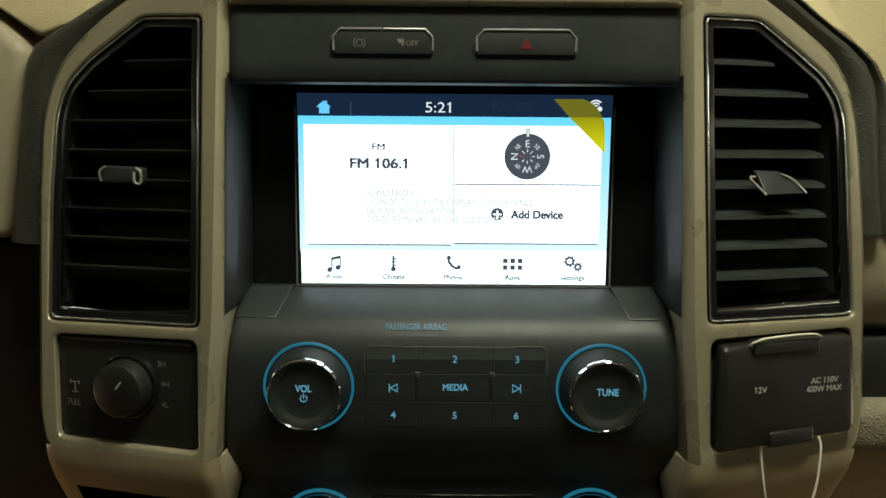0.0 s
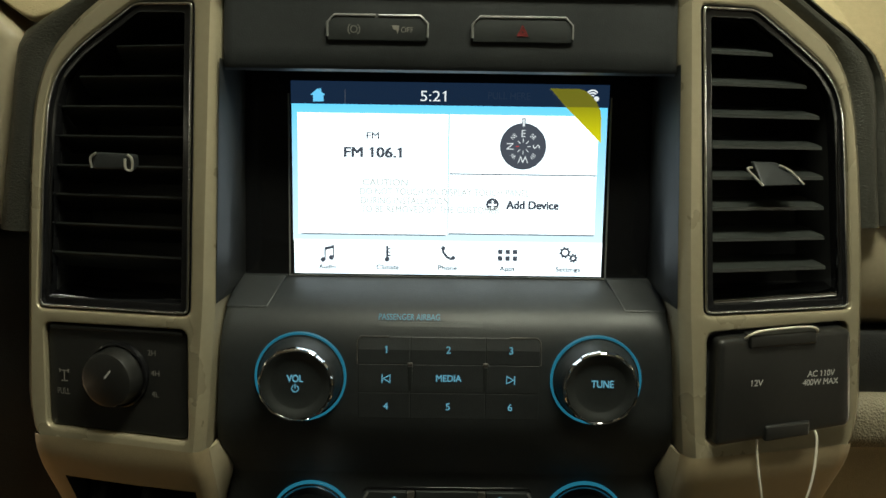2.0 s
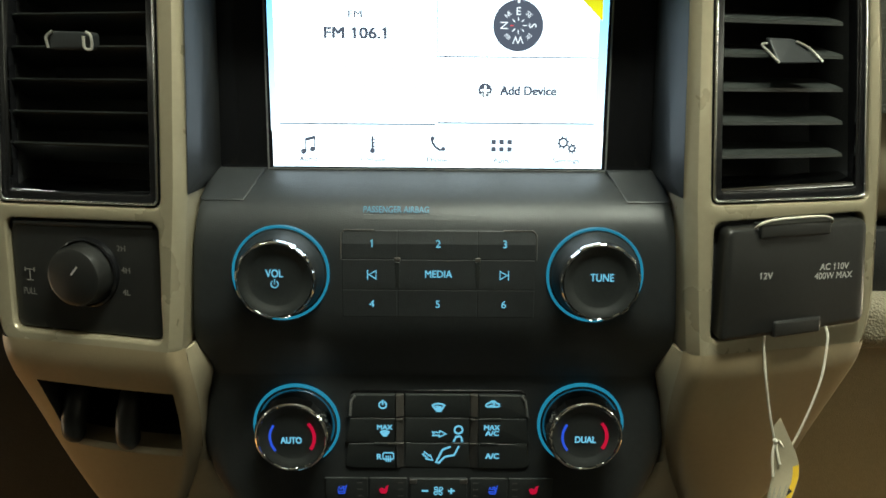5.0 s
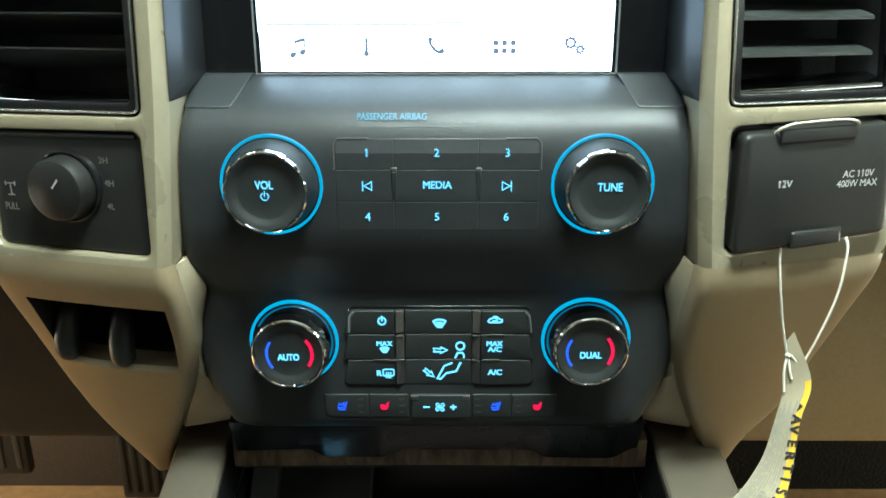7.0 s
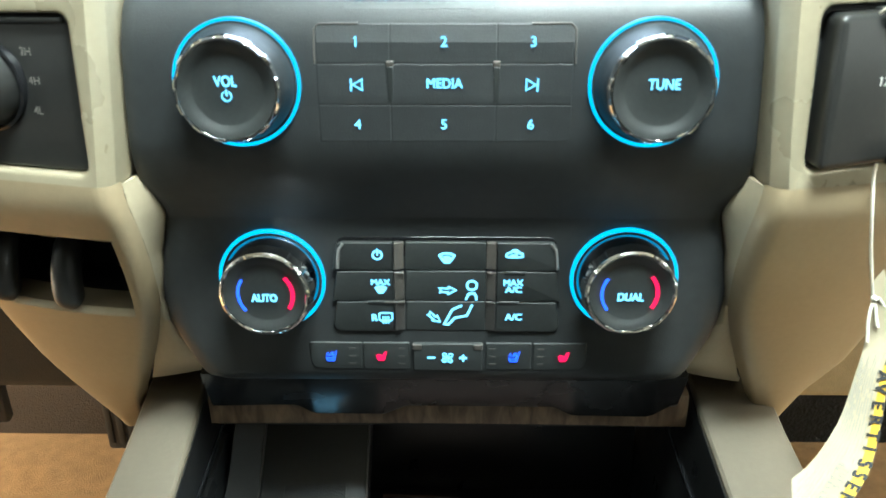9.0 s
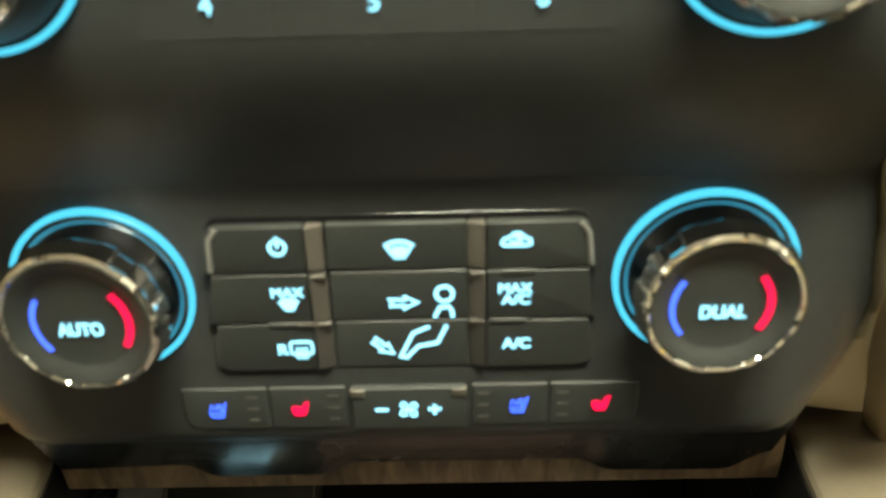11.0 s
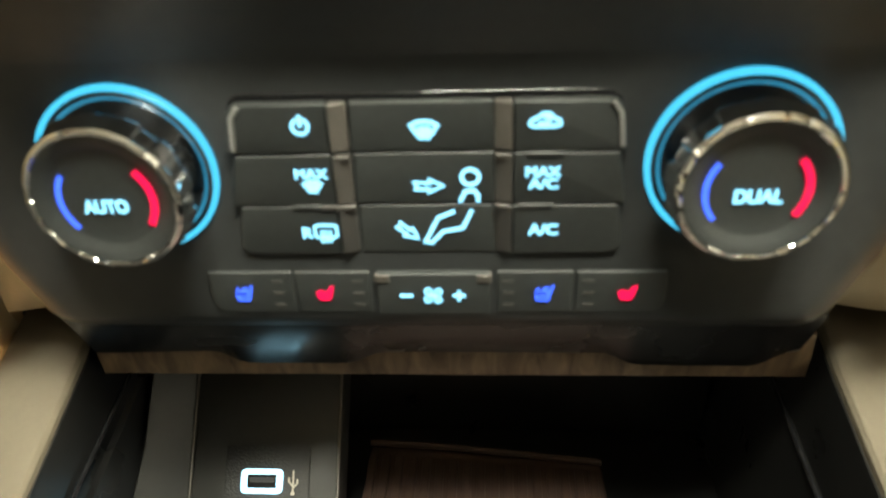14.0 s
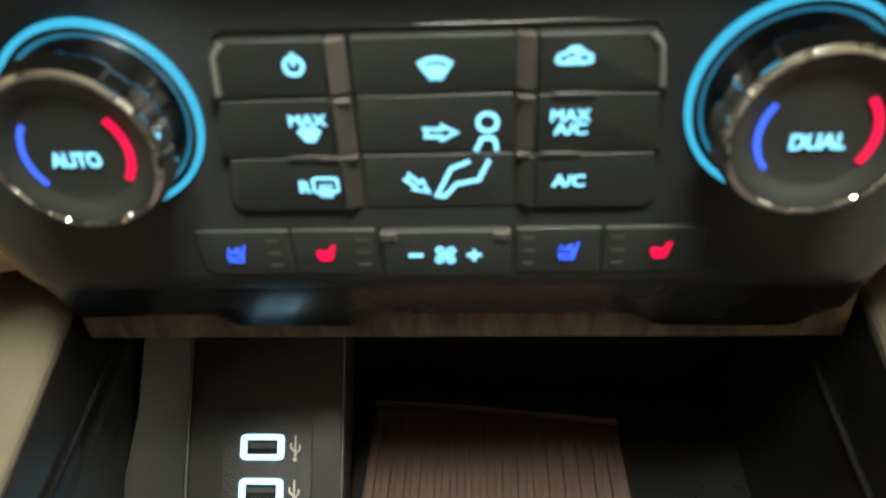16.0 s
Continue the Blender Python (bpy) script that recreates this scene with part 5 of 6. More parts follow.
def vent(s):
    v = thing("air_vent", (s * 0.17, -0.02, -0.064), "chrome-framed air vent with " + ("open dark grey louvers" if s > 0 else "down-turned louvers coloured darker for shade"), "air vent", "dash air vents")
    loop = VENT_LOOP[s]
    part("chrome_frame", plate(vent_loop(s, 0.0013), back_by(SB, 0.0004), 0.006, 0.0006, [vent_loop(s, 0.0026)], 0.0006), CHROME, v, "polished chrome frame")
    part("frame_step", plate(vent_loop(s, 0.0003), back_by(SB, 0.0024), 0.008, 0.0004, [vent_loop(s, 0.0062)], 0.0004), BLACK_GLOSS, v)
    x0, x1 = (0.2022, 0.2085) if s > 0 else (-0.2070, -0.2098)
    part("side_strip", tube(smooth_path([(x0, SB(x0, 0.040) + 0.0036, 0.040), (x0 + (x1 - x0) * 0.38, SB(x0, 0.010) + 0.0036, 0.010), (x1, SB(x1, -0.056) + 0.0036, -0.056)], 6), 0.0011, 8), DARK_CHROME, v, "smoked chrome strip down the side")
    bm = bmesh.new()
    a = [bm.verts.new((x, SB(x, z) + 0.003, z)) for x, z in vent_loop(s, 0.0060)]
    b = [bm.verts.new((x, SB(x, z) + 0.050, z)) for x, z in vent_loop(s, 0.0070)]
    bridge(bm, a, b)
    bm.faces.new(b)
    part("duct", bm, BLACK_MATTE, v)
    lx0, lx1 = (min(x for x, z in loop if z < -0.055) + 0.007, max(x for x, z in loop if z < -0.055) - 0.007)
    zl = min(z for x, z in loop)
    bm = bmesh.new()
    rows = [[bm.verts.new((x, SB(x, zl) + d, zl + h + 0.03 * (x - lx0) * s)) for x in (lx0, (lx0 + lx1) / 2, lx1)] for d, h in ((0.0040, 0.0050), (0.0042, 0.0066), (0.0052, 0.0076), (0.020, 0.0105), (0.020, 0.0050))]
    for r0, r1 in zip(rows, rows[1:] + rows[:1]):
        for k in range(2):
            bm.faces.new((r0[k], r0[k + 1], r1[k + 1], r1[k]))
    part("lower_ledge", bm, DARK_CHROME, v, "smoked chrome ledge at the foot of the vent")
    tilt = radians(19) if s > 0 else radians(-36)
    inner = vent_loop(s, 0.0069)

    def span(z):
        hits = []
        for (x0, z0), (x1, z1) in zip(inner, inner[1:] + inner[:1]):
            if (z0 - z) * (z1 - z) < 0:
                hits.append(x0 + (x1 - x0) * (z - z0) / (z1 - z0))
        return min(hits), max(hits)

    top, step = (0.0672, 0.01575) if s > 0 else (0.0670, 0.01530)
    for i in range(8):
        z = top - step * i
        x0, x1 = span(z + (0.004 if s > 0 else 0.0))
        if s > 0:
            x1 -= 0.0042
        else:
            x0, x1 = x0 + (0.009, 0.005, 0.0)[min(i, 2)] - 0.0005, x1
        bm = bmesh.new()
        rows = []
        for d, h in ((0.0003, -0.0011), (-0.0004, -0.0007), (0.0004, 0.0008), (0.003, 0.0010), (0.016, 0.0005), (0.016, -0.0005), (0.003, -0.0012)):
            yy, zz = d * math.cos(tilt) - h * math.sin(tilt), d * math.sin(tilt) + h * math.cos(tilt)
            ends = (x0, (x0 + x1) / 2, x1 - (0.45 * max(d, 0) if s > 0 else 0))
            rows.append([bm.verts.new((x, SB(x, z) + 0.0068 + yy, z + zz)) for x in ends])
        for r0, r1 in zip(rows, rows[1:] + rows[:1]):
            for k in range(2):
                bm.faces.new((r0[k], r0[k + 1], r1[k + 1], r1[k]))
        bm.faces.new([r[0] for r in rows])
        bm.faces.new([r[-1] for r in rows][::-1])
        part("louver", bm, VANE if s > 0 else VANE_SHADED, v, sharp=24)
    # the tab that turns the louvers
    if s > 0:
        tz = 0.0012
        tab = plate(rounded([(0.1580, tz - 0.0006), (0.1810, tz), (0.1705, tz + 0.0112), (0.1565, tz + 0.0116)], 0.0012, 2), lambda x, z: SB(x, z) - 0.0035 + 0.85 * (z - tz), 0.004, 0.0012)
        t = part("tab", tab, BLACK, v, "grey adjusting tab with chrome ends")
        for run in ([(0.1582, -0.0004, 0.0), (0.1550, 0.0036, 0.0036), (0.1516, 0.0080, 0.0072), (0.1548, 0.0086, 0.0080)], [(0.1812, 0.0004, 0.0), (0.1786, 0.0040, 0.0034), (0.1752, 0.0074, 0.0064), (0.1702, 0.0098, 0.0086)]):
            part("tab_end", tube(smooth_path([(x, SB(x, tz) - 0.0042 + d, tz + h) for x, h, d in run], 3), 0.00062, 8), EDGE_BRIGHT, t, "chrome tab end")
    else:
        tx0, tx1, tz = -0.1836, -0.1604, 0.0078
        tab = plate(rounded([(tx0, tz - 0.004), (tx1, tz - 0.004), (tx1, tz + 0.0042), (tx0, tz + 0.0050)], 0.002, 3), back_by(SB, 0.0010), 0.008, 0.0016)
        t = part("tab", tab, BLACK, v, "black adjusting tab with chrome ends")
        part("tab_end", tube(smooth_path([(tx0 + 0.003, SB(tx0, tz), tz + 0.0048), (tx0, SB(tx0, tz) - 0.0003, tz + 0.002), (tx0 + 0.0004, SB(tx0, tz), tz - 0.003)], 4), 0.0007, 8), EDGE_BRIGHT, t, "chrome tab end")
        part("tab_end", tube(smooth_path([(tx1 - 0.002, SB(tx1, tz), tz + 0.0042), (tx1 + 0.0002, SB(tx1, tz) - 0.0003, tz + 0.002), (tx1, SB(tx1, tz), tz - 0.0035), (tx1 - 0.003, SB(tx1, tz) - 0.0004, tz - 0.003), (tx1 - 0.0032, SB(tx1, tz) - 0.0003, tz + 0.0022)], 4), 0.0007, 8), EDGE_BRIGHT, t, "chrome tab end")


vent(1)
vent(-1)

# ---------------------------------------------------------------- transfer-case switch
fwd = thing("drive_mode_switch", (-0.171, -0.03, -0.132), "black drive mode switch plate with a round selector", "switch")
part("plate", plate(inset(MODULE_HOLE[-1], 0.0004), back_by(SB, 0.0035), 0.01, 0.0015), MODULE_BLACK, fwd)
part("upper_lip", plate(rounded([(-0.2095, -0.0800), (-0.1330, -0.0785), (-0.1330, -0.0762), (-0.2095, -0.0776)], 0.0005, 2), back_by(SB, 0.0012), 0.006, 0.0008), MODULE_BLACK, fwd)
fx, fz = -0.1702, -0.1015
fy = SB(fx, fz)
Q = Matrix.Translation((fx, fy, fz)) @ Matrix.Rotation(math.atan(-0.25), 4, "Z") @ Matrix.Translation((-fx, -fy, -fz))
for nm, prof, mat in (("collar", [(0.0174, fy + 0.004), (0.0172, fy + 0.0010), (0.0162, fy + 0.0004), (0.0156, fy + 0.003)], BLACK_GLOSS), ("selector", [(0.0154, fy + 0.004), (0.0148, fy - 0.005), (0.0138, fy - 0.0078), (0.0118, fy - 0.0088), (0.0, fy - 0.0086)], MODULE_BLACK)):
    bm = lathe(fx, fz, prof, 48)
    bmesh.ops.transform(bm, matrix=Q, verts=bm.verts[:])
    part(nm, bm, mat, fwd)
bm = strokes([[(fx + 0.0004, fz + 0.0018), (fx + 0.0036, fz + 0.0056)]], 0.0008, fy - 0.0092)
bmesh.ops.transform(bm, matrix=Q, verts=bm.verts[:])
part("pointer_mark", bm, WHITE_INK, fwd)
def on_plate(x, z, d):
    """Stands writing on the driver's slanted bezel."""
    return Matrix.Translation((x, SB(x, z) + d, z)) @ Matrix.Rotation(math.atan(-0.25), 4, "Z") @ Matrix.Rotation(radians(90), 4, "X")


for words, x, z in (("2H", -0.1512, -0.0888), ("4H", -0.1492, -0.0992), ("4L", -0.1492, -0.1100)):
    lettering(words, 0, 0, 0, 0.0029, GREY_INK, fwd, m=on_plate(x, z, 0.0033), bold=0.012)
lettering("PULL", 0, 0, 0, 0.0034, GREY_INK, fwd, 0.0075, m=on_plate(-0.2025, -0.1130, 0.0033), bold=0.012)
ax, az = -0.2020, -0.1050
bm = strokes([[(ax - 0.0026, az + 0.0030), (ax + 0.0026, az + 0.0030)], [(ax, az + 0.0030), (ax, az - 0.0026)], [(ax - 0.0018, az - 0.0026), (ax + 0.0018, az - 0.0026)], [(ax - 0.0026, az + 0.0038), (ax - 0.0026, az + 0.0020)], [(ax + 0.0026, az + 0.0038), (ax + 0.0026, az + 0.0020)]], 0.0005, SB(ax, az) + 0.0029)
bmesh.ops.rotate(bm, verts=bm.verts[:], cent=(ax, SB(ax, az) + 0.0029, az), matrix=Matrix.Rotation(math.atan(-0.25), 3, "Z"))
part("axle_mark", bm, GREY_INK, fwd)

# ---------------------------------------------------------------- power outlet
outlet = thing("power_outlet", (0.172, -0.03, -0.131), "black power outlet with a closed hinged cover", "power outlet")
part("well", plate(inset(MODULE_HOLE[1], 0.0004), back_by(SB, 0.006), 0.01, 0.001), BLACK_MATTE, outlet)
cover = part("cover", plate(rounded([(0.1345, -0.1290), (0.1352, -0.0752), (0.2115, -0.0727), (0.2138, -0.1242)], [0.004, 0.004, 0.005, 0.006], 4), back_by(SB, -0.0065), 0.014, 0.0030), MODULE_BLACK, outlet, "closed charcoal cover")
part("hinge", plate(rounded([(0.1520, -0.0800), (0.1520, -0.0735), (0.1900, -0.0725), (0.1900, -0.0790)], 0.0012, 2), back_by(SB, -0.0085), 0.010, 0.0012), MODULE_BLACK, cover)
part("finger_tab", plate(rounded([(0.1620, -0.1280), (0.1622, -0.1200), (0.1880, -0.1190), (0.1880, -0.1266)], 0.0012, 2), back_by(SB, -0.0080), 0.008, 0.0014), MODULE_BLACK, cover)


def on_bezel(x, z, d):
    """Stands writing on the slanted bezel."""
    return Matrix.Translation((x, SB(x, z) + d, z)) @ Matrix.Rotation(math.atan(0.25), 4, "Z") @ Matrix.Rotation(radians(90), 4, "X")


for words, x, z, w in (("12V", 0.1570, -0.0978, 0.0072), ("AC 110V", 0.1940, -0.0950, 0.0166), ("400W MAX", 0.1938, -0.0994, 0.0216)):
    lettering(words, 0, 0, 0, 0.0032, WHITE_INK, cover, w, m=on_bezel(x, z, -0.0067), bold=0.014)

# string and tag
string = thing("hanging_string", (0.172, -0.05, -0.20), "thin white cotton string looped round the outlet cover", "string")
strands = [
    [(0.1588, SB(0.159, -0.13) - 0.005, -0.1275), (0.1596, -0.0470, -0.1335), (0.1618, -0.0482, -0.150), (0.1652, -0.0470, -0.165), (0.1700, -0.0465, -0.1830)],
    [(0.1915, SB(0.1915, -0.13) - 0.006, -0.1245), (0.1918, -0.0440, -0.1305), (0.1895, -0.0470, -0.148), (0.1850, -0.0480, -0.165), (0.1790, -0.0470, -0.1845), (0.1755, -0.0480, -0.1865), (0.1715, -0.0475, -0.1822)],
    [(0.1700, -0.0470, -0.1825), (0.1685, -0.0490, -0.190), (0.1690, -0.0510, -0.2000)],
    [(0.1702, -0.0470, -0.1825), (0.1712, -0.0495, -0.190), (0.1720, -0.0505, -0.1935)],
    [(0.1500, SB(0.15, -0.074) - 0.004, -0.0765), (0.1520, SB(0.152, -0.07) - 0.009, -0.0725), (0.1600, SB(0.16, -0.07) - 0.009, -0.0708), (0.1820, SB(0.182, -0.07) - 0.009, -0.0700), (0.1895, SB(0.19, -0.07) - 0.009, -0.0715), (0.1915, SB(0.19, -0.07) - 0.004, -0.0750)],
]
for st in strands:
    part("strand", tube(smooth_path(st, 6), 0.00062, 7), STRING, string)
part("knot", lathe(0.1700, -0.1825, [(0.0002, -0.0455), (0.0012, -0.0465), (0.0012, -0.0480), (0.0002, -0.0490)], 12), STRING, string)

tag = thing("warning_tag", (0.14, -0.10, -0.268), "white paper warning tag with a yellow edge band", "tag")
TAG_RIGHT = smooth_path([(0.1725, -0.0450, -0.1710), (0.1800, -0.0540, -0.1930), (0.1720, -0.0650, -0.2080), (0.1610, -0.0850, -0.2310), (0.1470, -0.1000, -0.2400), (0.1330, -0.1150, -0.2500), (0.1180, -0.1380, -0.2680)], 6)
TAG_LEFT = smooth_path([(0.1695, -0.0450, -0.1760), (0.1692, -0.0490, -0.2000), (0.1645, -0.0555, -0.2130), (0.1570, -0.0650, -0.2260), (0.1480, -0.0730, -0.2345), (0.1405, -0.0790, -0.2385), (0.1330, -0.0840, -0.2405)], 6)


def along(path, u):
    k = min(max(u, 0), 1) * (len(path) - 1)
    i = min(int(k), len(path) - 2)
    return path[i].lerp(path[i + 1], k - i)


def tag_place(u, v, lift=0.0):
    """A place on the bent tag: u runs down it (0 to 1), v across it (-1 to 1)."""
    a, b = along(TAG_LEFT, u), along(TAG_RIGHT, u)
    d = along(TAG_LEFT, u + 0.02) + along(TAG_RIGHT, u + 0.02) - along(TAG_LEFT, u - 0.02) - along(TAG_RIGHT, u - 0.02)
    n = d.cross(b - a).normalized()
    if n.y > 0:
        n = -n
    return a.lerp(b, (v + 1) / 2) + n * lift


def tag_strip(v0, v1, u0, u1, lift, n=36, thick=0.0003):
    bm = bmesh.new()
    front, rear = [], []
    for i in range(n + 1):
        u = u0 + (u1 - u0) * i / n
        front.append([bm.verts.new(tag_place(u, v0 + (v1 - v0) * j / 4, lift)) for j in range(5)])
        rear.append([bm.verts.new(tag_place(u, v0 + (v1 - v0) * j / 4, lift - thick)) for j in range(5)])
    for i in range(n):
        for j in range(4):
            bm.faces.new((front[i][j], front[i][j + 1], front[i + 1][j + 1], front[i + 1][j]))
            bm.faces.new((rear[i][j], rear[i + 1][j], rear[i + 1][j + 1], rear[i][j + 1]))
        for j in (0, 4):
            bm.faces.new((front[i][j], front[i + 1][j], rear[i + 1][j], rear[i][j]))
    return bm


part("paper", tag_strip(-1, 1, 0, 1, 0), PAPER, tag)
part("yellow_band", tag_strip(0.56, 0.99, 0.16, 1, 0.0003), TAG_YELLOW, tag, "yellow warning band")
for k, v in enumerate((-0.88, -0.77, -0.66, -0.55, -0.44, -0.30, -0.16, -0.02, 0.12, 0.28)):
    u0 = 0.24 + 0.03 * (k % 3)
    last = 0.57 if v > -0.1 else 0.95
    while u0 < last - 0.02:
        u1 = min(last, u0 + 0.05 + 0.05 * random.random())
        part("print_line", tag_strip(v - 0.032, v + 0.032, u0, u1, 0.0003, 6), TAG_INK, tag)
        u0 = u1 + 0.012
def tag_words(words, v, u0, u1, height, mat, bold=0.03):
    """Writing that runs down the bent tag, a letter at a time."""
    us = [u0 + (u1 - u0) * k / 80 for k in range(81)]
    run = [0.0]
    for p, q in zip(us, us[1:]):
        run.append(run[-1] + (tag_place(q, v) - tag_place(p, v)).length)
    for i, ch in enumerate(words):
        if ch == " ":
            continue
        want = run[-1] * i / (len(words) - 1)
        k = max(j for j in range(81) if run[j] <= want + 1e-9)
        u = us[k]
        c, d, w = tag_place(u, v, 0.0007), (tag_place(u + 0.01, v) - tag_place(u - 0.01, v)).normalized(), (tag_place(u, 1) - tag_place(u, -1)).normalized()
        n = d.cross(w).normalized()
        if n.y > 0:
            n = -n
        up = n.cross(d).normalized()
        m = Matrix(((d.x, up.x, n.x, c.x), (d.y, up.y, n.y, c.y), (d.z, up.z, n.z, c.z), (0, 0, 0, 1)))
        lettering(ch, 0, 0, 0, height, mat, tag, m=m, bold=bold)


tag_words("AVERTISSEMENT", 0.77, 0.33, 0.81, 0.0046, INK, 0.05)
part("print_block", tag_strip(-0.92, -0.70, 0.76, 0.83, 0.0004, 6), TAG_INK, tag, "small grey printed square")
tag_words("TUÉS ou BLESSÉS", 0.25, 0.61, 0.93, 0.0023, GREY_INK, 0.02)
tag_words("du passager.", 0.04, 0.61, 0.86, 0.0023, GREY_INK, 0.02)
bm = bmesh.new()
tri = [tag_place(u, v, 0.0007) for u, v in ((0.262, 0.60), (0.298, 0.60), (0.280, 0.94))]
vs = [bm.verts.new(p) for p in tri] + [bm.verts.new(p + Vector((0, 0.0003, 0))) for p in tri]
bm.faces.new(vs[:3])
bm.faces.new(vs[5:2:-1])
bridge(bm, vs[:3], vs[3:])
part("warning_mark", bm, INK, tag, "dark warning triangle")

# ---------------------------------------------------------------- floor console
console = thing("floor_console", (0, -0.20, -0.55), "floor console with beige rails and an open black tray", "console")


SPLAY = {-1: [(0.60, 0.040), (0.036, 0.0052), (0.0, 0.0015), (-0.055, -0.0040), (-0.12, -0.0065), (-0.62, -0.0065)],
         1: [(0.60, 0.043), (0.036, 0.0085), (0.0, 0.0062), (-0.055, 0.0036), (-0.12, 0.0012), (-0.62, 0.0012)]}
RISE = [(0.60, 0.05), (0.036, 0.0095), (0.0, 0.0048), (-0.055, 0.0), (-0.62, -0.015)]


def splay(s, y):
    """How far a rail spreads towards the dash."""
    return between(SPLAY[s], y)


def rail(s):
    """A beige side rail, its top falling outwards, spreading towards the dash."""
    prof = [(0.1215, -0.3100), (0.1210, -0.2800), (0.1214, -0.2776), (0.1226, -0.2763), (0.1250, -0.2757), (0.1470, -0.2785), (0.1520, -0.2805), (0.1548, -0.2850), (0.1570, -0.2920), (0.1600, -0.340), (0.162, -0.55)]
    bm = bmesh.new()
    loops = []
    for y in (0.042, 0.036, 0.018, 0.0, -0.03, -0.055, -0.09, -0.12, -0.20, -0.62):
        loops.append([bm.verts.new((s * (x + splay(s, y) + (0.009 if s > 0 and x > 0.13 else 0)), y, z + (between(RISE, y) if z > -0.35 else 0))) for x, z in prof])
    for a, b in zip(loops, loops[1:]):
        for i in range(len(a) - 1):
            bm.faces.new((a[i], a[i + 1], b[i + 1], b[i]))
    return bm


def tray_wall(s):
    bm = bmesh.new()
    rows = []
    for y in (0.085, 0.03, 0.0, -0.03, -0.055, -0.09, -0.12, -0.60):
        k, h = splay(s, min(y, 0.04)), between(RISE, min(y, 0.04))
        rows.append([bm.verts.new((s * x, y, z)) for x, z in ((0.1225 + k, h - 0.2790), (0.1206 + k, h - 0.2798), (0.1202 + k, h - 0.2830), (0.1185 + 0.8 * k, -0.3050), (0.1170 + 0.8 * k, -0.3070), (0.1150 + 0.4 * k, -0.345), (0.1120, -0.3900), (0.1225 + k, -0.3900))])
    for a, b in zip(rows, rows[1:]):
        for i in range(len(a) - 1):
            bm.faces.new((a[i], a[i + 1], b[i + 1], b[i]))
    return bm


for s in (1, -1):
    part("side_rail", rail(s), RAIL_BEIGE, console, "smooth beige side rail, coloured darker for shade", sharp=25)
    part("rail_seam", tube([(s * (0.1215 + 0.0052), 0.0345, -0.2665), (s * 0.131, 0.0345, -0.2662), (s * 0.151, 0.0350, -0.2690), (s * 0.157, 0.0350, -0.2712), (s * 0.1605, 0.0345, -0.2765)], 0.0015, 8), BLACK_MATTE, console)
    part("tray_wall", tray_wall(s), TRAY_BLACK, console, "satin black tray wall", sharp=25)


def wood_strip():
    bm = bmesh.new()
    rows = []
    for i in range(49):
        x = -0.1190 + 0.2415 * i / 48
        q = (x / 0.12) ** 2
        top, low, y = -0.2622 - 0.0005 * q, -0.2790 - 0.0038 * q, 0.0030 + 0.004 * q
        rows.append([bm.verts.new(p) for p in ((x, y + 0.02, top + 0.002), (x, y + 0.002, top), (x, y, top - 0.001), (x, y - 0.0006, (top + low) / 2), (x, y, low + 0.001), (x, y + 0.0015, low), (x, y + 0.03, low + 0.001))])
    for a, b in zip(rows, rows[1:]):
        for k in range(6):
            bm.faces.new((a[k], a[k + 1], b[k + 1], b[k]))
    return bm


part("wood_trim", wood_strip(), WOOD, console, "dark burl wood trim strip")


SCALLOP = [(-0.1300, -0.2675), (-0.1150, -0.2672), (-0.0740, -0.2662), (-0.0630, -0.2712), (-0.0310, -0.2712), (-0.0170, -0.2662), (0.0530, -0.2664), (0.0650, -0.2714), (0.1000, -0.2718), (0.1130, -0.2655), (0.1300, -0.2645)]


def scallop(x):
    """Height of the hood's lower edge, with soft shoulders."""
    for (x0, a), (x1, b) in zip(SCALLOP, SCALLOP[1:]):
        if x0 <= x <= x1:
            t = (x - x0) / (x1 - x0)
            return a + (b - a) * (3 * t * t - 2 * t ** 3)


bm = bmesh.new()
rows = []
for i in range(81):
    x = -0.1145 + 0.229 * i / 80
    rows.append([bm.verts.new(p) for p in ((x, 0.004, -0.236), (x, -0.0110, -0.2415), (x, -0.0100, -0.2445), (x, -0.0002, scallop(x) + 0.001), (x, 0.0010, scallop(x)), (x, 0.012, scallop(x)))])
for a, b in zip(rows, rows[1:]):
    for k in range(5):
        bm.faces.new((a[k], a[k + 1], b[k + 1], b[k]))
part("hood", bm, HOOD_BLACK, console, "gloss black scalloped hood under the climate controls")
part("hood_back", box(-0.119, 0.119, 0.018, 0.022, -0.290, -0.235), BLACK_MATTE, console)
# tray floor, usb block and mat
for s in (1, -1):
    part("wall_bead", tube([(s * (0.1176 + 0.8 * splay(s, y)), y, -0.306 if s > 0 else -0.297) for y in (0.05, 0.0, -0.055, -0.12, -0.30)], 0.0009, 8), BLACK_GLOSS, console)
part("tray_floor", box(-0.112, 0.116, -0.60, 0.10, -0.392, -0.374, 0.002), TRAY_BLACK, console)
part("tray_back", box(-0.116, 0.116, 0.070, 0.10, -0.39, -0.283, 0.003), TRAY_BLACK, console)


def SU(y):
    """Height of the sloping usb block."""
    return -0.3425 + 0.95 * (y - 0.0065)


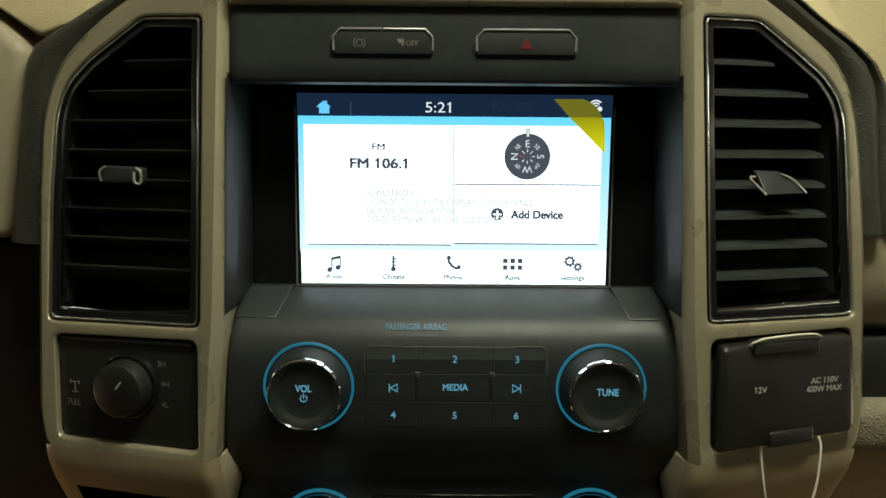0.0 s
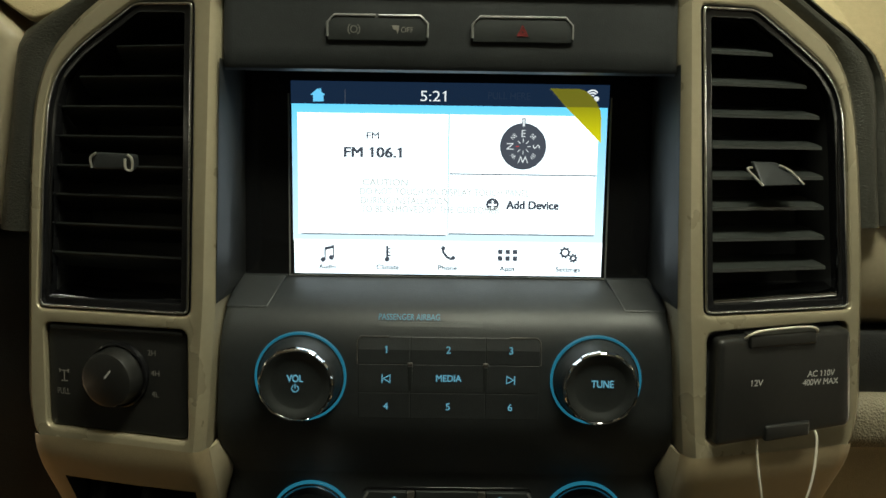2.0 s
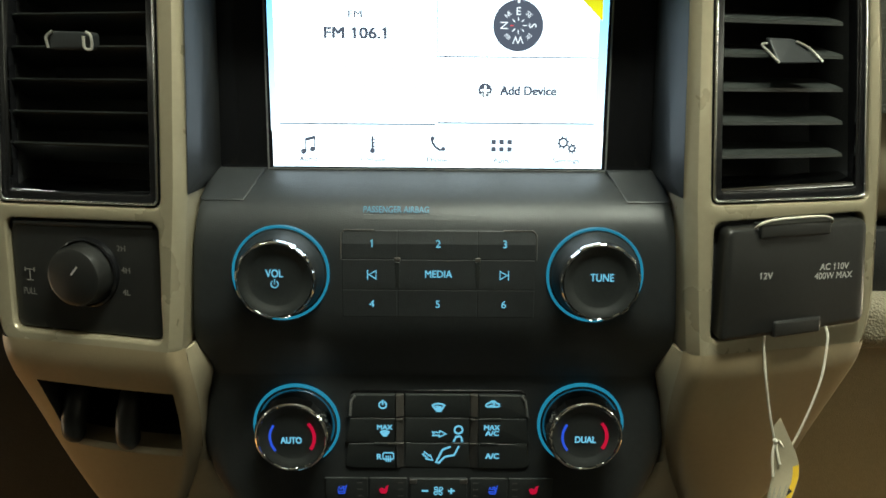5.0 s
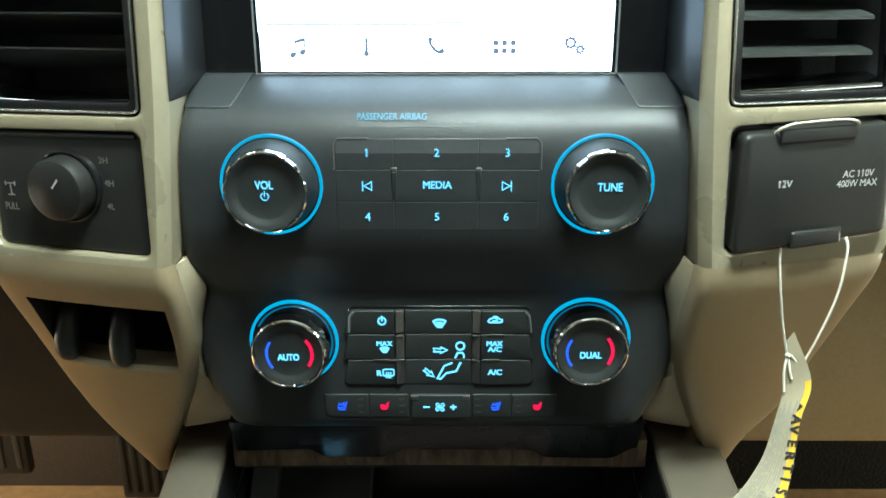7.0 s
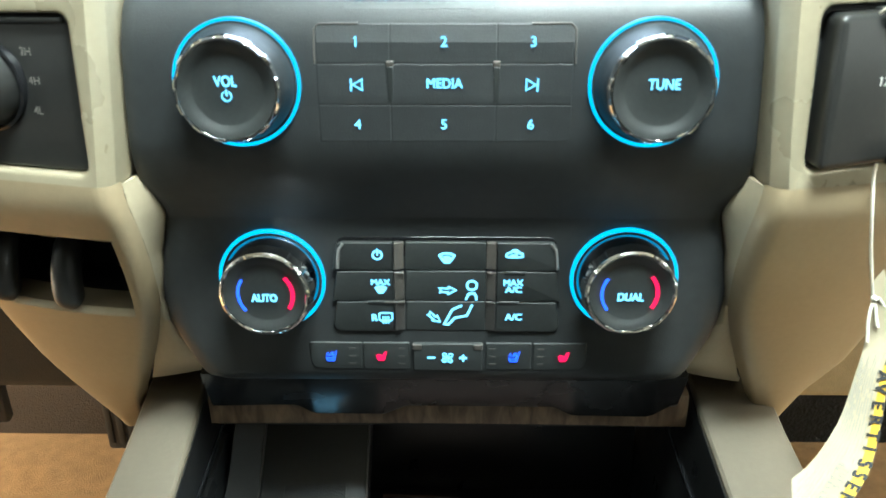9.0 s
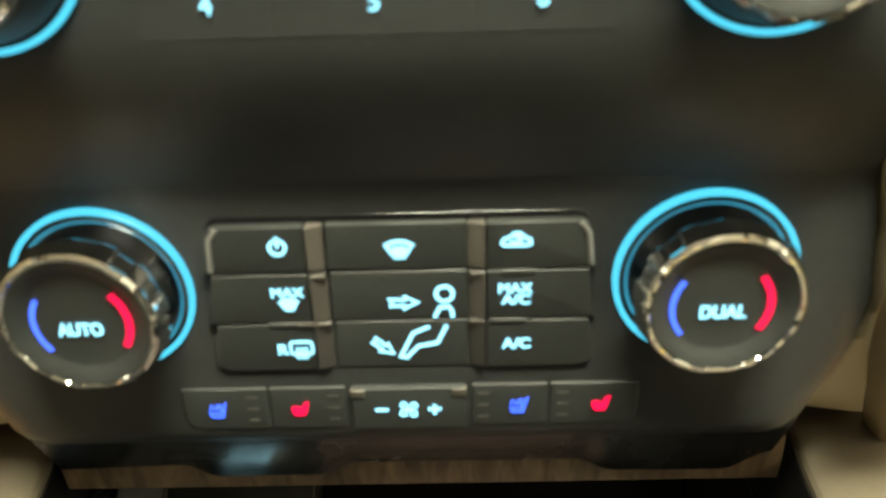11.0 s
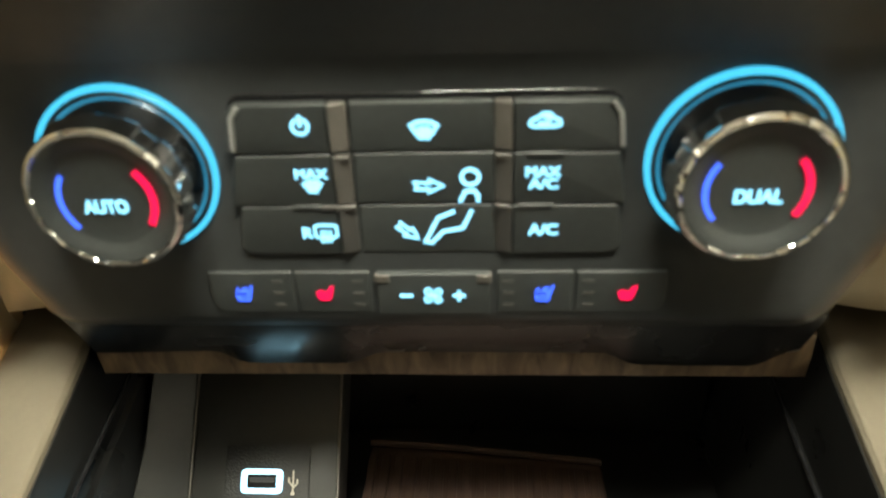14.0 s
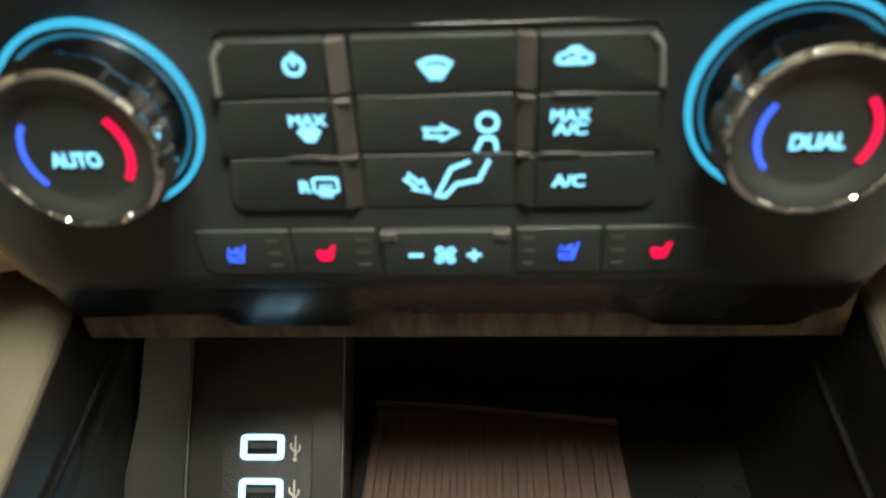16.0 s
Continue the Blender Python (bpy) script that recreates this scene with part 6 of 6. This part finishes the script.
def sloped(x0, x1, y0, y1, lift, depth):
    bm = bmesh.new()
    top = [bm.verts.new((x, y, SU(y) + lift)) for x, y in ((x0, y0), (x1, y0), (x1, y1), (x0, y1))]
    low = [bm.verts.new((x, y, SU(y) + lift - depth)) for x, y in ((x0, y0), (x1, y0), (x1, y1), (x0, y1))]
    bm.faces.new(top)
    bm.faces.new(low[::-1])
    bridge(bm, top, low)
    bmesh.ops.bevel(bm, geom=bm.edges[:], offset=min(0.0012, depth * 0.3), segments=2, profile=0.5, affect="EDGES")
    return bm


part("usb_block", sloped(-0.1012, -0.0427, -0.028, 0.066, 0.0, 0.03), MODULE_BLACK, console, "black sloping block with usb ports")
bm = bmesh.new()
rows = [[bm.verts.new((x, y, SU(y) + dz * (3 - 2 * min(1, (y + 0.028) / 0.05)))) for y in (-0.028, 0.010, 0.066)] for x, dz in ((-0.1016, -0.012), (-0.1016, 0.0004), (-0.1024, 0.0016), (-0.1130, 0.0085), (-0.1160, 0.0115), (-0.1170, 0.0105), (-0.1170, -0.01))]
for a, b in zip(rows, rows[1:]):
    for k in range(2):
        bm.faces.new((a[k], a[k + 1], b[k + 1], b[k]))
part("block_side", bm, MODULE_BLACK, console, "grey-black sloped side of the tray")
part("block_edge", tube([(-0.0427, -0.028, SU(-0.028)), (-0.0427, 0.066, SU(0.066))], 0.0006, 8), STRIP, console)
part("block_seam", tube([(-0.1014, -0.028, SU(-0.028) + 0.0006), (-0.1014, 0.066, SU(0.066) + 0.0006)], 0.0005, 6), STRIP, console)
usb = thing("usb_hub", (-0.074, 0.0, -0.345), "black usb hub with two white-lit ports", "usb hub")
part("plate", sloped(-0.0880, -0.0537, -0.020, 0.0192, 0.0012, 0.004), BLACK_MATTE, usb)
slope = math.atan(0.95)
for yy in (0.0082, -0.0034):
    c = Vector((-0.0726, yy, SU(yy) + 0.0016))
    Qm = Matrix.Translation(c) @ Matrix.Rotation(slope, 4, "X")

    def on_slope(bm):
        bmesh.ops.rotate(bm, verts=bm.verts[:], cent=(0, 0, 0), matrix=Matrix.Rotation(radians(-90), 3, "X"))
        bmesh.ops.transform(bm, matrix=Qm, verts=bm.verts[:])
        return bm

    ring = plate(rounded([(-0.0083, -0.0047), (0.0083, -0.0047), (0.0083, 0.0047), (-0.0083, 0.0047)], 0.0022, 4), flat(-0.0006), 0.001, 0.0003, [rounded([(-0.0058, -0.0026), (0.0058, -0.0026), (0.0058, 0.0026), (-0.0058, 0.0026)], 0.0004, 2)], 0.0002)
    port = part("port_light", on_slope(ring), GLOW_USB, usb, "white-lit port surround")
    part("port_hole", on_slope(slab([(-0.0060, -0.0030), (0.0060, -0.0030), (0.0060, 0.0030), (-0.0060, 0.0030)], -0.0001)), BLACK_GLOSS, port)
    part("port_tongue", on_slope(slab([(-0.0050, -0.0004), (0.0050, -0.0004), (0.0050, 0.0016), (-0.0050, 0.0016)], -0.0003)), BLACK, port)
    part("usb_mark", on_slope(strokes([[(0.0125, -0.0042), (0.0125, 0.0040)], [(0.0125, -0.0018), (0.0108, 0.0000), (0.0108, 0.0014)], [(0.0125, -0.0026), (0.0142, -0.0006), (0.0142, 0.0008)], circle(0.0125, -0.0044, 0.0005, 8)], 0.0006, -0.0004)), USB_INK, usb)
mat_thing = thing("tray_mat", (0.02, -0.05, -0.374), "ribbed brown-black rubber mat lying in the tray", "mat")
part("mat_base", plate(rounded([(-0.041, -0.10), (0.070, -0.10), (0.066, 0.047), (-0.038, 0.057)], 0.004, 3), flat(0), 0.003, 0.001), RUBBER, None)
base = bpy.data.objects["mat_base"]
base.data.transform(Matrix.Translation(-base_of(mat_thing)) @ Matrix.Translation((0, 0, -0.3705)) @ Matrix.Rotation(radians(-90), 4, "X") @ Matrix.Diagonal((1, 1, 1, 1)))
base.parent = mat_thing
for i in range(17):
    x = -0.036 + 0.0061 * i
    part("rib", box(x - 0.0019, x + 0.0019, -0.10, 0.050 - 0.008 * i / 16, -0.3712, -0.3686, 0.0007), RUBBER, mat_thing)
part("mat_lip", tube([(-0.038, 0.056, -0.3685), (0.0, 0.053, -0.3680), (0.066, 0.046, -0.3690)], 0.0016, 8), RUBBER, mat_thing)
